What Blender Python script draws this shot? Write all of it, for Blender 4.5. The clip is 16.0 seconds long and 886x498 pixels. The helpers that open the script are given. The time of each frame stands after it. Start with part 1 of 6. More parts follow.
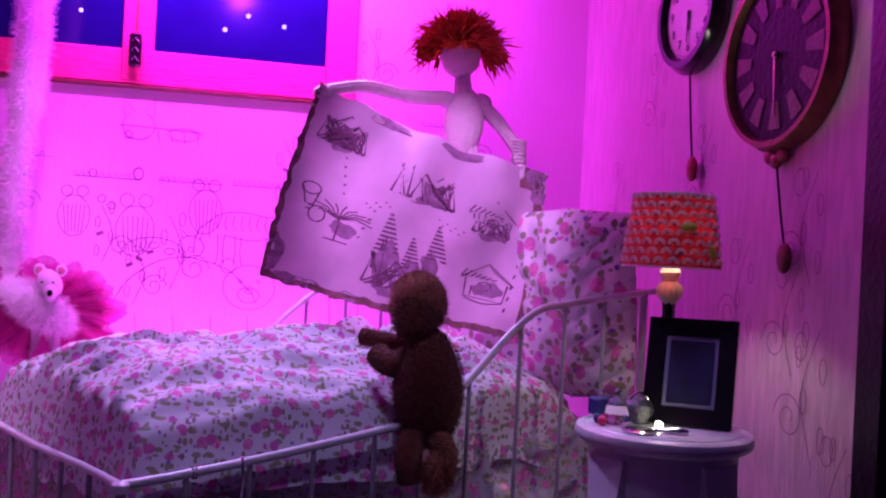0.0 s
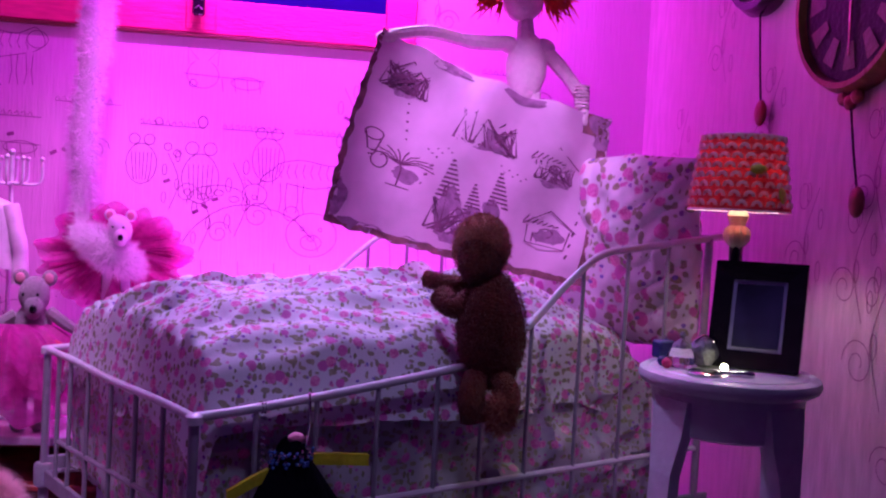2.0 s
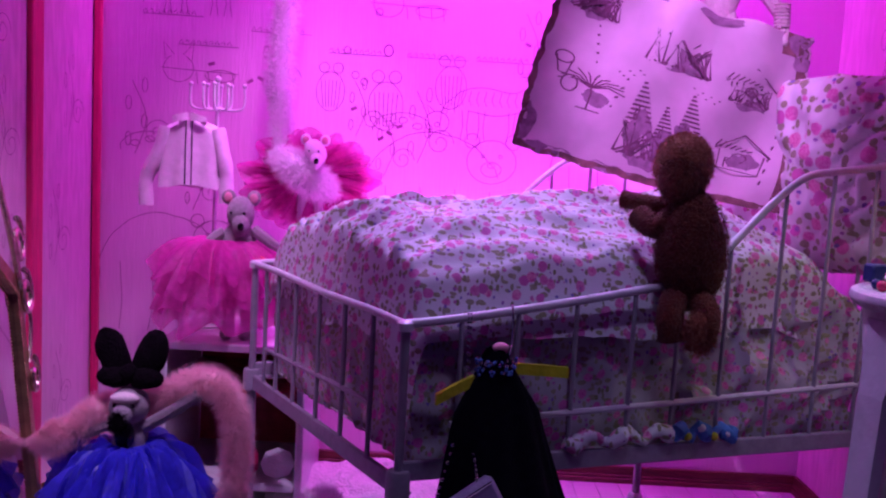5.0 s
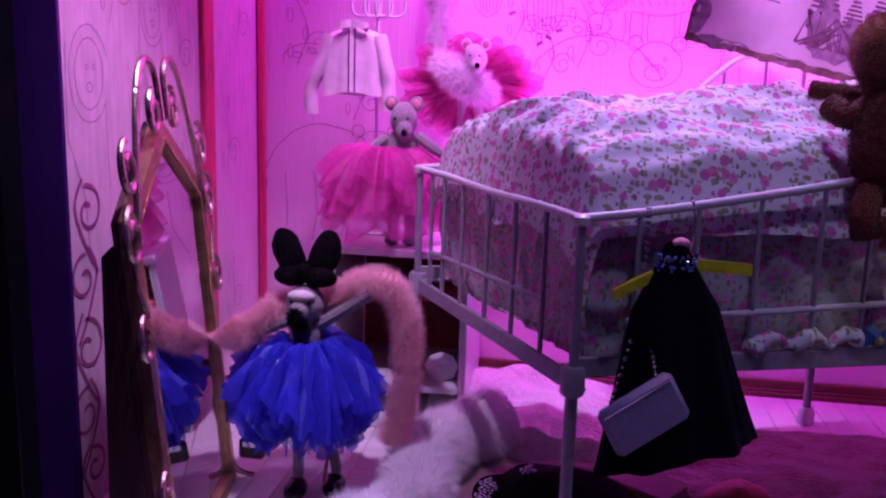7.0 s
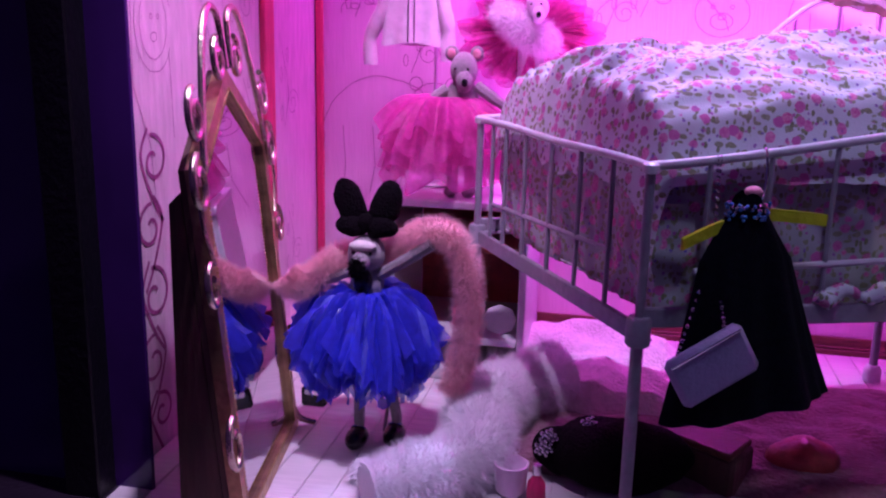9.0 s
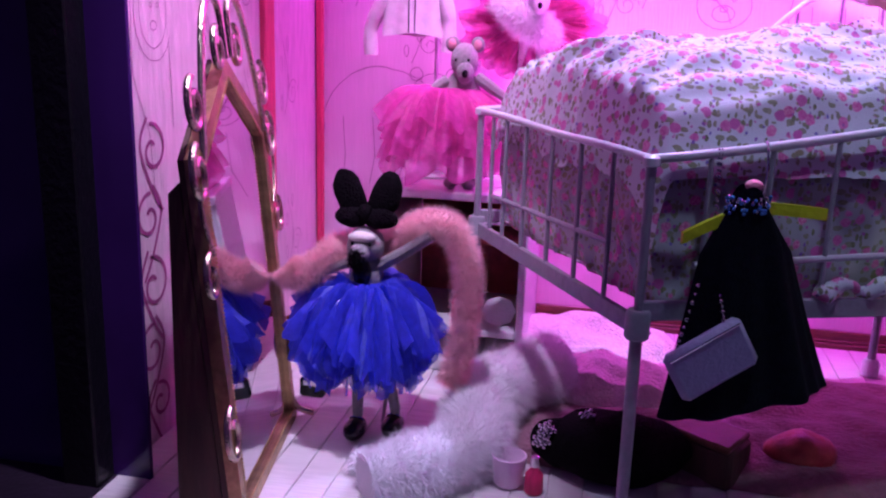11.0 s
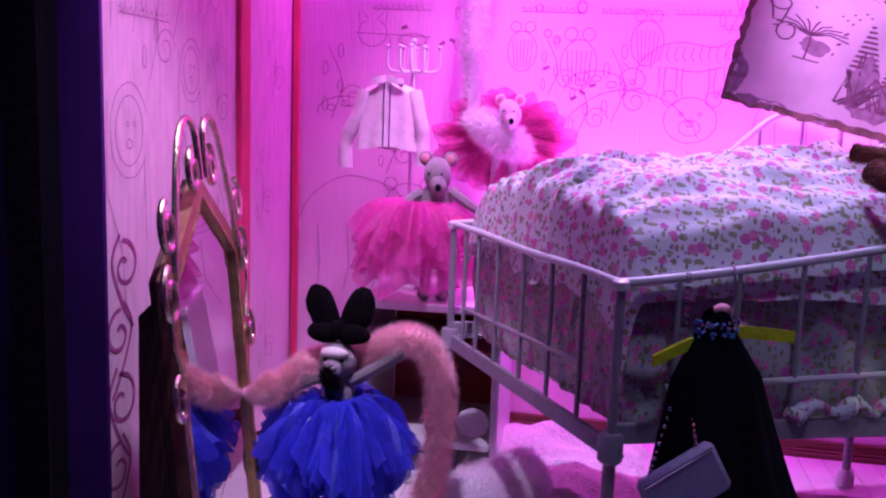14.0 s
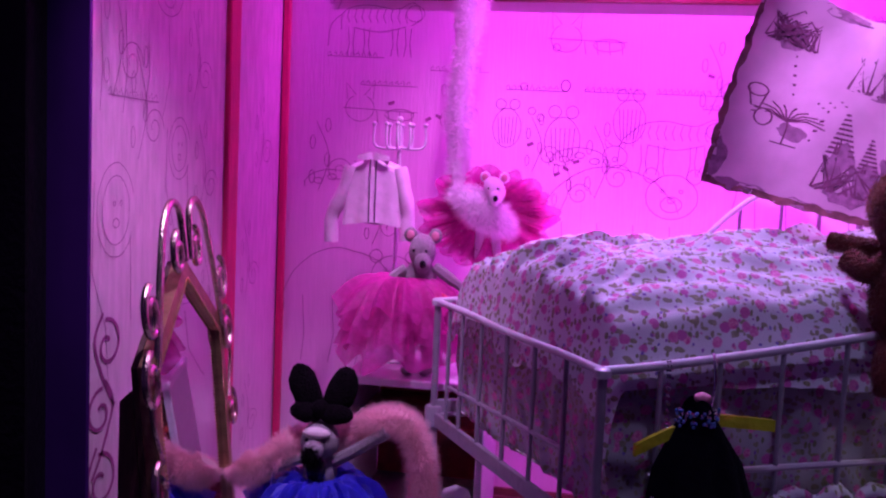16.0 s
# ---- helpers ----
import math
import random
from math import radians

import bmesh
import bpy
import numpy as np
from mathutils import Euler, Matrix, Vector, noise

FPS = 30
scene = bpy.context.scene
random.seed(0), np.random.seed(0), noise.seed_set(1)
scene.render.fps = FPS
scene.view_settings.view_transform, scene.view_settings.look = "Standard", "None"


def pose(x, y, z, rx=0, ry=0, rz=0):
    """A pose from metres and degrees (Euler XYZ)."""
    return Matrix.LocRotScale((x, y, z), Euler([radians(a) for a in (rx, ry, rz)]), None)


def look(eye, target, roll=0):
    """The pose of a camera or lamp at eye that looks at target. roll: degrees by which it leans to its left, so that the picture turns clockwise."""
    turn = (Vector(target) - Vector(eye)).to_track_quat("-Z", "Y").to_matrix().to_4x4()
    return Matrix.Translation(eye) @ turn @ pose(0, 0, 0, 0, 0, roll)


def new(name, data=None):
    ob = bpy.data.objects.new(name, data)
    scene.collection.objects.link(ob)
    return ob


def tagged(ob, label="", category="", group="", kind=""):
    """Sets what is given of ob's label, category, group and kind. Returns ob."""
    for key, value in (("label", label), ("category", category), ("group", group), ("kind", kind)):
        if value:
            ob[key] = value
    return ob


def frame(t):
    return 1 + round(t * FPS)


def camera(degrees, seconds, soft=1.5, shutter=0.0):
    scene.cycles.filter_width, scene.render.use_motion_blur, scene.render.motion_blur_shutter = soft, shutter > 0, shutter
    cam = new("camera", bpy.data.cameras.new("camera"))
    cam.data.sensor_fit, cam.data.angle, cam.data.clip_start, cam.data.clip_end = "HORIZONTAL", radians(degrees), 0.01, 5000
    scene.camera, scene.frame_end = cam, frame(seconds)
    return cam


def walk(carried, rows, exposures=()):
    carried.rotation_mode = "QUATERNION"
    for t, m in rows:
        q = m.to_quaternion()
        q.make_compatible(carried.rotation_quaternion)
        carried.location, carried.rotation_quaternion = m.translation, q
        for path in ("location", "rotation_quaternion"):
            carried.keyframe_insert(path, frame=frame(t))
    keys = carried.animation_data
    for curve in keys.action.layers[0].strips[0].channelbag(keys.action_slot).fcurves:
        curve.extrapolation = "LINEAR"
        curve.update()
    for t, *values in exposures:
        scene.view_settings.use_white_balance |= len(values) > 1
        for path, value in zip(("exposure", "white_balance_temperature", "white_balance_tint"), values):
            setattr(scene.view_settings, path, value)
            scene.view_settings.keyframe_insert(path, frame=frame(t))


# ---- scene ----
cam = camera(52.0, 16.0, soft=2.2)
PATH = [
    (0, (0.17, -0.24, 1.003), (0.603, 1.713, 1.018), 2.9),
    (0.5, (0.165, -0.238, 0.99), (0.595, 1.715, 0.989), 3.0),
    (1, (0.164, -0.237, 0.983), (0.559, 1.723, 0.956), 3.0),
    (1.5, (0.153, -0.238, 0.97), (0.515, 1.728, 0.914), 3.2),
    (2, (0.152, -0.241, 0.967), (0.472, 1.732, 0.886), 3.1),
    (2.5, (0.143, -0.247, 0.957), (0.429, 1.73, 0.859), 3.2),
    (3, (0.136, -0.253, 0.947), (0.384, 1.728, 0.83), 3.2),
    (3.2, (0.129, -0.253, 0.946), (0.368, 1.728, 0.82), 3.2),
    (5.3, (0.029, -0.266, 0.898), (-0.005, 1.719, 0.657), 3.0),
    (5.5, (0.022, -0.26, 0.887), (-0.039, 1.723, 0.635), 2.8),
    (6, (-0.005, -0.263, 0.87), (-0.146, 1.708, 0.562), 2.9),
    (6.5, (-0.019, -0.261, 0.849), (-0.234, 1.693, 0.48), 2.4),
    (7, (-0.028, -0.257, 0.843), (-0.311, 1.683, 0.448), 1.8),
    (7.5, (-0.043, -0.257, 0.838), (-0.379, 1.673, 0.435), 1.3),
    (8, (-0.05, -0.258, 0.834), (-0.419, 1.664, 0.424), 1.2),
    (8.5, (-0.055, -0.258, 0.823), (-0.439, 1.654, 0.381), 1.4),
    (9, (-0.057, -0.254, 0.818), (-0.441, 1.648, 0.334), 1.4),
    (11.3, (-0.059, -0.249, 0.819), (-0.437, 1.649, 0.315), 1.9),
    (11.5, (-0.06, -0.247, 0.818), (-0.43, 1.658, 0.335), 1.8),
    (12, (-0.065, -0.245, 0.825), (-0.432, 1.669, 0.376), 1.8),
    (12.5, (-0.066, -0.242, 0.831), (-0.435, 1.678, 0.41), 1.7),
    (13, (-0.063, -0.239, 0.844), (-0.433, 1.685, 0.445), 1.7),
    (13.5, (-0.068, -0.251, 0.891), (-0.414, 1.684, 0.523), 1.6),
    (14, (-0.055, -0.244, 0.881), (-0.397, 1.702, 0.572), 2.1),
    (14.5, (-0.054, -0.24, 0.883), (-0.385, 1.714, 0.612), 2.4),
    (15, (-0.054, -0.245, 0.902), (-0.384, 1.709, 0.636), 2.5),
    (15.5, (-0.057, -0.243, 0.915), (-0.378, 1.715, 0.663), 2.6),
    (16, (-0.049, -0.251, 0.941), (-0.37, 1.714, 0.755), 2.6),
]
EXPOSURES = [(0, 0.02, 6050, 2), (3, 0.0, 6050, 5), (5.5, 0.10, 6050, 4), (7, 0.44, 5950, -16), (9, 0.80, 5950, -36), (12.5, 1.14, 5850, -66), (13.5, 0.92, 5900, -50), (15, 0.40, 6000, -16), (15.5, 0.22, 6050, -2), (16, 0.06, 6050, 3)]
walk(cam, [(t, look(eye, target, roll)) for t, eye, target, roll in PATH], EXPOSURES)

# ---- world and light ----
FLOOR = -0.22
world = bpy.data.worlds.new("night")
world.use_nodes = True
world.node_tree.nodes["Background"].inputs[0].default_value = (0.05, 0.012, 0.12, 1)
world.node_tree.nodes["Background"].inputs[1].default_value = 0.35
scene.world = world


def spot(name, eye, target, watts, colour, cone, blend=0.6, size=0.05):
    data = bpy.data.lights.new(name, "SPOT")
    data.energy, data.color, data.spot_size, data.spot_blend, data.shadow_soft_size = watts, colour, radians(cone), blend, size
    ob = new(name, data)
    ob.matrix_world = look(eye, target)
    return ob


def area(name, eye, target, watts, colour, sx, sy, spread=128):
    data = bpy.data.lights.new(name, "AREA")
    data.energy, data.color, data.shape, data.size, data.size_y = watts, colour, "RECTANGLE", sx, sy
    data.spread = radians(spread)
    ob = new(name, data)
    ob.matrix_world = look(eye, target)
    return ob


area("wall_flood_top", (0.12, 2.30, 2.30), (0.12, 2.81, 1.95), 42, (0.80, 0.032, 1.0), 0.95, 0.08)
area("wall_flood_low", (0.40, 2.66, 0.30), (0.34, 2.81, 0.80), 13, (0.90, 0.07, 1.0), 1.0, 0.06)
spot("room_flood", (0.10, 1.05, 2.28), (0.20, 2.81, 1.55), 10, (0.74, 0.05, 1.0), 78, 0.8, 0.06)
spot("bed_spot", (0.08, 2.43, 2.28), (0.25, 1.91, 0.72), 126, (0.56, 0.40, 1.0), 58, 0.7, 0.04)
spot("mirror_spot", (-0.46, 1.22, 2.30), (-0.86, 1.84, 0.28), 158, (0.80, 0.45, 1.0), 46, 0.9, 0.04)
spot("map_spot", (0.50, 0.95, 2.30), (0.68, 2.15, 1.10), 185, (0.80, 0.30, 1.0), 28, 0.7, 0.03)
spot("front_spot", (0.30, 0.90, 2.25), (0.40, 1.54, 0.44), 27, (0.62, 0.48, 1.0), 44, 0.95, 0.05)
spot("table_spot", (0.85, 1.15, 2.2), (1.03, 1.48, 0.75), 17, (0.56, 0.44, 1.0), 30, 0.8, 0.05)
spot("jacket_spot", (-0.42, 1.85, 2.25), (-0.60, 2.41, 0.72), 85, (0.84, 0.42, 1.0), 20, 0.9, 0.03)
spot("corner_flood", (-0.25, 1.75, 2.2), (-0.46, 2.6, 0.85), 60, (0.98, 0.26, 1.0), 42, 0.9, 0.06)


# ---- materials ----
def nodes(name):
    m = bpy.data.materials.new(name)
    m.use_nodes = True
    t = m.node_tree
    return m, t, t.nodes["Principled BSDF"]


def mix(t, fac, a, b):
    n = t.nodes.new("ShaderNodeMix")
    n.data_type = "RGBA"
    for socket, v in ((n.inputs[0], fac), (n.inputs[6], a), (n.inputs[7], b)):
        if isinstance(v, (int, float)):
            socket.default_value = v
        elif isinstance(v, tuple):
            socket.default_value = (*v, 1)
        else:
            t.links.new(v, socket)
    return n.outputs[2]


def coords(t, scale=(1, 1, 1)):
    c = t.nodes.new("ShaderNodeTexCoord")
    m = t.nodes.new("ShaderNodeMapping")
    m.inputs[3].default_value = scale
    t.links.new(c.outputs["Object"], m.inputs[0])
    return m.outputs[0]


def grain(t, scale, stretch=(1, 1, 1), detail=6.0, low=0.35, high=0.65):
    n = t.nodes.new("ShaderNodeTexNoise")
    n.inputs["Scale"].default_value, n.inputs["Detail"].default_value = scale, detail
    t.links.new(coords(t, stretch), n.inputs["Vector"])
    r = t.nodes.new("ShaderNodeMapRange")
    r.inputs[1].default_value, r.inputs[2].default_value = low, high
    t.links.new(n.outputs[0], r.inputs[0])
    return r.outputs[0]


def bump(t, b, height, strength=0.3, distance=0.004):
    n = t.nodes.new("ShaderNodeBump")
    n.inputs["Strength"].default_value, n.inputs["Distance"].default_value = strength, distance
    t.links.new(height, n.inputs["Height"])
    t.links.new(n.outputs[0], b.inputs["Normal"])


def plain(name, colour, rough=0.6, metal=0.0, dark=0.7, scale=30.0, stretch=(1, 1, 1), relief=0.25, sheen=0.0, through_light=0.0, gloss=0.5):
    """A surface of one colour with stains at a large scale and grain and relief at a fine one."""
    m, t, b = nodes(name)
    shade = tuple(c * dark for c in colour)
    c = mix(t, grain(t, scale, stretch), shade, colour)
    c = mix(t, grain(t, scale * 0.13, (1, 1, 1), 3.0, 0.45, 0.75), c, tuple(x * (0.5 + 0.5 * dark) for x in colour))
    t.links.new(c, b.inputs["Base Color"])
    b.inputs["Roughness"].default_value, b.inputs["Metallic"].default_value = rough, metal
    b.inputs["Sheen Weight"].default_value = sheen
    b.inputs["Specular IOR Level"].default_value = gloss
    bump(t, b, grain(t, scale * 2.2, stretch), relief)
    if through_light:
        tr = t.nodes.new("ShaderNodeBsdfTranslucent")
        t.links.new(c, tr.inputs[0])
        mx = t.nodes.new("ShaderNodeMixShader")
        mx.inputs[0].default_value = through_light
        t.links.new(b.outputs[0], mx.inputs[1])
        t.links.new(tr.outputs[0], mx.inputs[2])
        t.links.new(mx.outputs[0], t.nodes["Material Output"].inputs[0])
    return m


def net(name, colour, clear, rough=0.5):
    """Tulle: a see-through net of a colour."""
    m, t, b = nodes(name)
    t.links.new(mix(t, grain(t, 60), tuple(c * 0.6 for c in colour), colour), b.inputs["Base Color"])
    b.inputs["Roughness"].default_value = rough
    tr = t.nodes.new("ShaderNodeBsdfTranslucent")
    tr.inputs[0].default_value = (*colour, 1)
    m1, m2 = t.nodes.new("ShaderNodeMixShader"), t.nodes.new("ShaderNodeMixShader")
    m1.inputs[0].default_value, m2.inputs[0].default_value = 0.45, clear
    clearing = t.nodes.new("ShaderNodeBsdfTransparent")
    t.links.new(b.outputs[0], m1.inputs[1])
    t.links.new(tr.outputs[0], m1.inputs[2])
    t.links.new(m1.outputs[0], m2.inputs[1])
    t.links.new(clearing.outputs[0], m2.inputs[2])
    t.links.new(m2.outputs[0], t.nodes["Material Output"].inputs[0])
    return m


def floral(name, base, size=1.0, rough=0.75):
    """White cotton printed with pink roses, green leaves and small blue buds."""
    m, t, b = nodes(name)
    c = mix(t, grain(t, 9), tuple(x * 0.88 for x in base), base)

    def motif(c, scale, stretch, reach, soft, colours, share, seed):
        v = t.nodes.new("ShaderNodeTexVoronoi")
        v.inputs["Scale"].default_value, v.inputs["Randomness"].default_value = scale * size, 0.85
        mp = t.nodes.new("ShaderNodeMapping")
        mp.inputs[1].default_value = (seed, seed * 1.7, seed * 0.6)
        t.links.new(coords(t, stretch), mp.inputs[0])
        wob = t.nodes.new("ShaderNodeTexNoise")
        wob.inputs["Scale"].default_value = 70
        t.links.new(mp.outputs[0], wob.inputs["Vector"])
        off = t.nodes.new("ShaderNodeVectorMath")
        off.operation = "MULTIPLY_ADD"
        off.inputs[1].default_value = (0.008, 0.008, 0.008)
        t.links.new(wob.outputs[1], off.inputs[0])
        t.links.new(mp.outputs[0], off.inputs[2])
        t.links.new(off.outputs[0], v.inputs["Vector"])
        r = t.nodes.new("ShaderNodeMapRange")
        r.inputs[1].default_value, r.inputs[2].default_value, r.inputs[3].default_value, r.inputs[4].default_value = reach, reach + soft, 1, 0
        t.links.new(v.outputs["Distance"], r.inputs[0])
        sep = t.nodes.new("ShaderNodeSeparateColor")
        t.links.new(v.outputs["Color"], sep.inputs[0])
        g = t.nodes.new("ShaderNodeMath")
        g.operation, g.inputs[1].default_value = "LESS_THAN", share
        t.links.new(sep.outputs[0], g.inputs[0])
        f = t.nodes.new("ShaderNodeMath")
        f.operation = "MULTIPLY"
        t.links.new(r.outputs[0], f.inputs[0])
        t.links.new(g.outputs[0], f.inputs[1])
        petals = mix(t, grain(t, 190), colours[0], colours[1])
        petals = mix(t, sep.outputs[1], petals, colours[2])
        return mix(t, f.outputs[0], c, petals)

    c = motif(c, 30, (0.8, 1.9, 1.5), 0.33, 0.05, ((0.24, 0.25, 0.11), (0.38, 0.37, 0.22), (0.30, 0.29, 0.20)), 0.78, 0.0)
    c = motif(c, 33, (1.9, 0.8, 1.1), 0.30, 0.05, ((0.26, 0.27, 0.13), (0.15, 0.17, 0.09), (0.36, 0.34, 0.24)), 0.74, 3.1)
    c = motif(c, 27, (1, 1, 1), 0.37, 0.05, ((0.62, 0.06, 0.30), (0.82, 0.40, 0.58), (0.58, 0.12, 0.42)), 0.70, 7.3)
    c = motif(c, 46, (1, 1, 1), 0.20, 0.04, ((0.14, 0.11, 0.42), (0.26, 0.20, 0.52), (0.50, 0.1, 0.36)), 0.66, 11.9)
    t.links.new(c, b.inputs["Base Color"])
    b.inputs["Roughness"].default_value, b.inputs["Sheen Weight"].default_value = rough, 0.1
    bump(t, b, grain(t, 240), 0.15, 0.002)
    return m


def glow(name, colour, strength):
    m, t, b = nodes(name)
    b.inputs["Base Color"].default_value = (*colour, 1)
    b.inputs["Emission Color"].default_value = (*colour, 1)
    b.inputs["Emission Strength"].default_value = strength
    return m


def clear_glass(name, tint=(1, 1, 1), rough=0.02):
    m, t, b = nodes(name)
    b.inputs["Base Color"].default_value = (*tint, 1)
    b.inputs["Roughness"].default_value, b.inputs["Transmission Weight"].default_value, b.inputs["IOR"].default_value = rough, 1.0, 1.45
    return m


PAPER = plain("wallpaper", (0.76, 0.58, 0.70), 0.75, dark=0.95, scale=9, stretch=(7, 7, 0.7), relief=0.2)
PAPER_SIDE = plain("wallpaper_grained", (0.72, 0.54, 0.63), 0.7, dark=0.80, scale=10, stretch=(5, 5, 0.9), relief=0.25)
INK = plain("ink", (0.36, 0.14, 0.30), 0.8, scale=60)
INK_ROSE = plain("rose_paint", (0.34, 0.06, 0.24), 0.7, scale=40)
RED = plain("red_paint", (0.70, 0.02, 0.16), 0.45, dark=0.75, scale=18, stretch=(6, 6, 0.6))
PINKFRAME = plain("window_paint", (0.80, 0.05, 0.22), 0.45, dark=0.8, scale=14, stretch=(1, 6, 6))
PAVING = plain("paving", (0.06, 0.058, 0.055), 0.85, dark=0.6, scale=40, relief=0.4)
SILL = plain("dark_sill", (0.02, 0.01, 0.025), 0.5, dark=0.5)
BLACK = plain("black_lacquer", (0.006, 0.005, 0.008), 0.4, dark=0.5)
# the violet base colour paints in the pane's dim reflection
DARKGLASS = plain("pane_reflection", (0.06, 0.014, 0.16), 0.10, dark=0.6, scale=4, relief=0.02)
WOODWHITE = plain("white_boards", (0.72, 0.66, 0.66), 0.55, dark=0.8, scale=14, stretch=(1, 12, 12))
SKIRT = plain("stained_moulding", (0.16, 0.065, 0.03), 0.45, dark=0.6, scale=20, stretch=(1, 8, 8))
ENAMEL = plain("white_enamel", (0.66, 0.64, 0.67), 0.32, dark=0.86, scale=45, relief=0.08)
# darker copy of the white enamel: shade painted into the bedstead's dim parts
SHADEDENAMEL = plain("white_enamel_shaded", (0.34, 0.31, 0.36), 0.42, dark=0.78, scale=40, relief=0.12)
# the quilt's print on a darker ground: the shade of the bed's sides is painted in
SIDECLOTH = floral("rose_cotton_shaded", (0.45, 0.43, 0.46), 1.3, 0.2)
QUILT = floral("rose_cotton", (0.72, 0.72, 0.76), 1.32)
PILLOWCASE = floral("rose_pillowcase", (0.76, 0.72, 0.76), 0.72, 0.6)
WHITECLOTH = plain("white_cotton", (0.80, 0.78, 0.80), 0.8, dark=0.9, scale=60)
SATIN = plain("pink_satin", (0.84, 0.62, 0.80), 0.34, dark=0.82, scale=30, relief=0.15, sheen=0.3)
GOLD = plain("antique_gold", (0.52, 0.37, 0.18), 0.34, metal=0.85, dark=0.6, scale=40, relief=0.2)
BRONZE = plain("gilt_wire", (0.66, 0.58, 0.42), 0.25, metal=1.0, dark=0.7, scale=60)
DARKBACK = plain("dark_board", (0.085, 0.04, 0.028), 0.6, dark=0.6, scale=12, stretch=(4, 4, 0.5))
CHROME = plain("bright_metal", (0.8, 0.8, 0.82), 0.12, metal=1.0, dark=0.8, scale=70, relief=0.05)
MIRROR, _t, _b = nodes("mirror_glass")
_b.inputs["Base Color"].default_value, _b.inputs["Metallic"].default_value, _b.inputs["Roughness"].default_value = (0.66, 0.64, 0.68, 1), 1.0, 0.02
BROWNFUR = plain("brown_plush", (0.18, 0.032, 0.012), 0.9, dark=0.6, scale=90, relief=0.9, sheen=0.12)
TANFUR = plain("tan_and_lit_plush", (0.44, 0.14, 0.07), 0.9, dark=0.65, scale=90, relief=0.9, sheen=0.15)
GREYFELT = plain("grey_felt", (0.30, 0.26, 0.28), 0.95, dark=0.7, scale=120, relief=0.6, sheen=0.3)
WHITEFUR = plain("white_fur", (0.90, 0.87, 0.89), 0.9, dark=0.94, scale=120, relief=0.2, sheen=0.3, through_light=0.25)
PEACHFUR = plain("peach_feather", (0.94, 0.56, 0.62), 0.9, dark=0.92, scale=90, relief=0.3, sheen=0.3, through_light=0.3)
CREAMFUR = plain("cream_fleece", (0.82, 0.73, 0.71), 0.95, dark=0.8, scale=50, relief=0.9, sheen=0.3)
ROSEFLEECE = plain("rose_fleece", (0.26, 0.12, 0.155), 0.95, dark=0.75, scale=40, relief=0.8, sheen=0.3)
REDHAIR = plain("red_wool", (0.88, 0.17, 0.02), 0.7, dark=0.6, scale=90, relief=0.5, through_light=0.2)
CALICO = plain("calico", (0.74, 0.66, 0.64), 0.85, dark=0.86, scale=70, relief=0.4)
DARKBEAD = plain("dark_bead", (0.012, 0.01, 0.014), 0.12, dark=0.6)
BLACKVELVET = plain("black_velvet", (0.006, 0.003, 0.006), 0.95, dark=0.5, scale=80, relief=0.8, gloss=0.1)
NAVY = plain("navy_crepe", (0.003, 0.0025, 0.010), 0.85, dark=0.5, scale=70, relief=0.3, gloss=0.12)
BLUETULLE = net("blue_tulle", (0.09, 0.085, 0.86), 0.26, 0.35)
PALETULLE = net("pale_blue_tulle", (0.24, 0.27, 0.95), 0.25, 0.35)
PINKTULLE = net("pink_tulle", (0.82, 0.06, 0.52), 0.42)
YELLOW = plain("yellow_plastic", (0.58, 0.66, 0.02), 0.4, dark=0.85)
LILAC = plain("lilac_leather", (0.34, 0.30, 0.50), 0.42, dark=0.85, scale=60, relief=0.25)
PARCHMENT = plain("parchment", (0.74, 0.55, 0.68), 0.7, dark=0.74, scale=6, relief=0.15, through_light=0.2)
SCORCH = plain("scorched_edge", (0.26, 0.12, 0.13), 0.8, dark=0.4, scale=30)
MAPINK = plain("map_ink", (0.20, 0.07, 0.15), 0.85, dark=0.6, scale=50)
MAPWASH = plain("map_wash", (0.36, 0.19, 0.32), 0.8, dark=0.5, scale=45)
SHADE = plain("shade_cloth", (0.66, 0.10, 0.11), 0.6, dark=0.6, scale=60, relief=0.4, through_light=0.35)
SHADEPETAL = plain("shade_petals", (0.94, 0.78, 0.74), 0.55, dark=0.7, scale=70, relief=0.3, through_light=0.35)
LEAFGREEN = plain("leaf_green", (0.50, 0.62, 0.06), 0.5, dark=0.7)
CELADON = plain("cream_green_ceramic", (0.70, 0.68, 0.40), 0.2, dark=0.85)
DARKWOOD = plain("black_frame_wood", (0.014, 0.010, 0.016), 0.16, dark=0.5, scale=10, stretch=(1, 1, 6), relief=0.08)
PHOTO = plain("dark_photograph", (0.055, 0.045, 0.15), 0.3, dark=0.25, scale=9, relief=0.02)
MAT_BOARD = plain("lilac_mount", (0.30, 0.24, 0.50), 0.6, dark=0.8)
HOURMARK = plain("faded_hour_mark", (0.11, 0.035, 0.045), 0.5, dark=0.6, scale=40)
CLOCKFACE = plain("clock_face", (0.78, 0.74, 0.74), 0.5, dark=0.9)
CLOCKDARK = plain("dark_clock_face", (0.010, 0.004, 0.010), 0.5, dark=0.5, gloss=0.2)
COPPER = plain("copper_rim", (0.24, 0.09, 0.07), 0.40, metal=0.7, dark=0.6)
REDBOB = plain("red_bob", (0.42, 0.05, 0.05), 0.35, dark=0.6)
PEWTER = plain("dark_silver", (0.24, 0.22, 0.28), 0.45, metal=1.0, dark=0.5, scale=120, relief=0.5)
CRYSTAL = clear_glass("crystal")
BLUECLOTH = plain("blue_cloth", (0.08, 0.22, 0.60), 0.7)
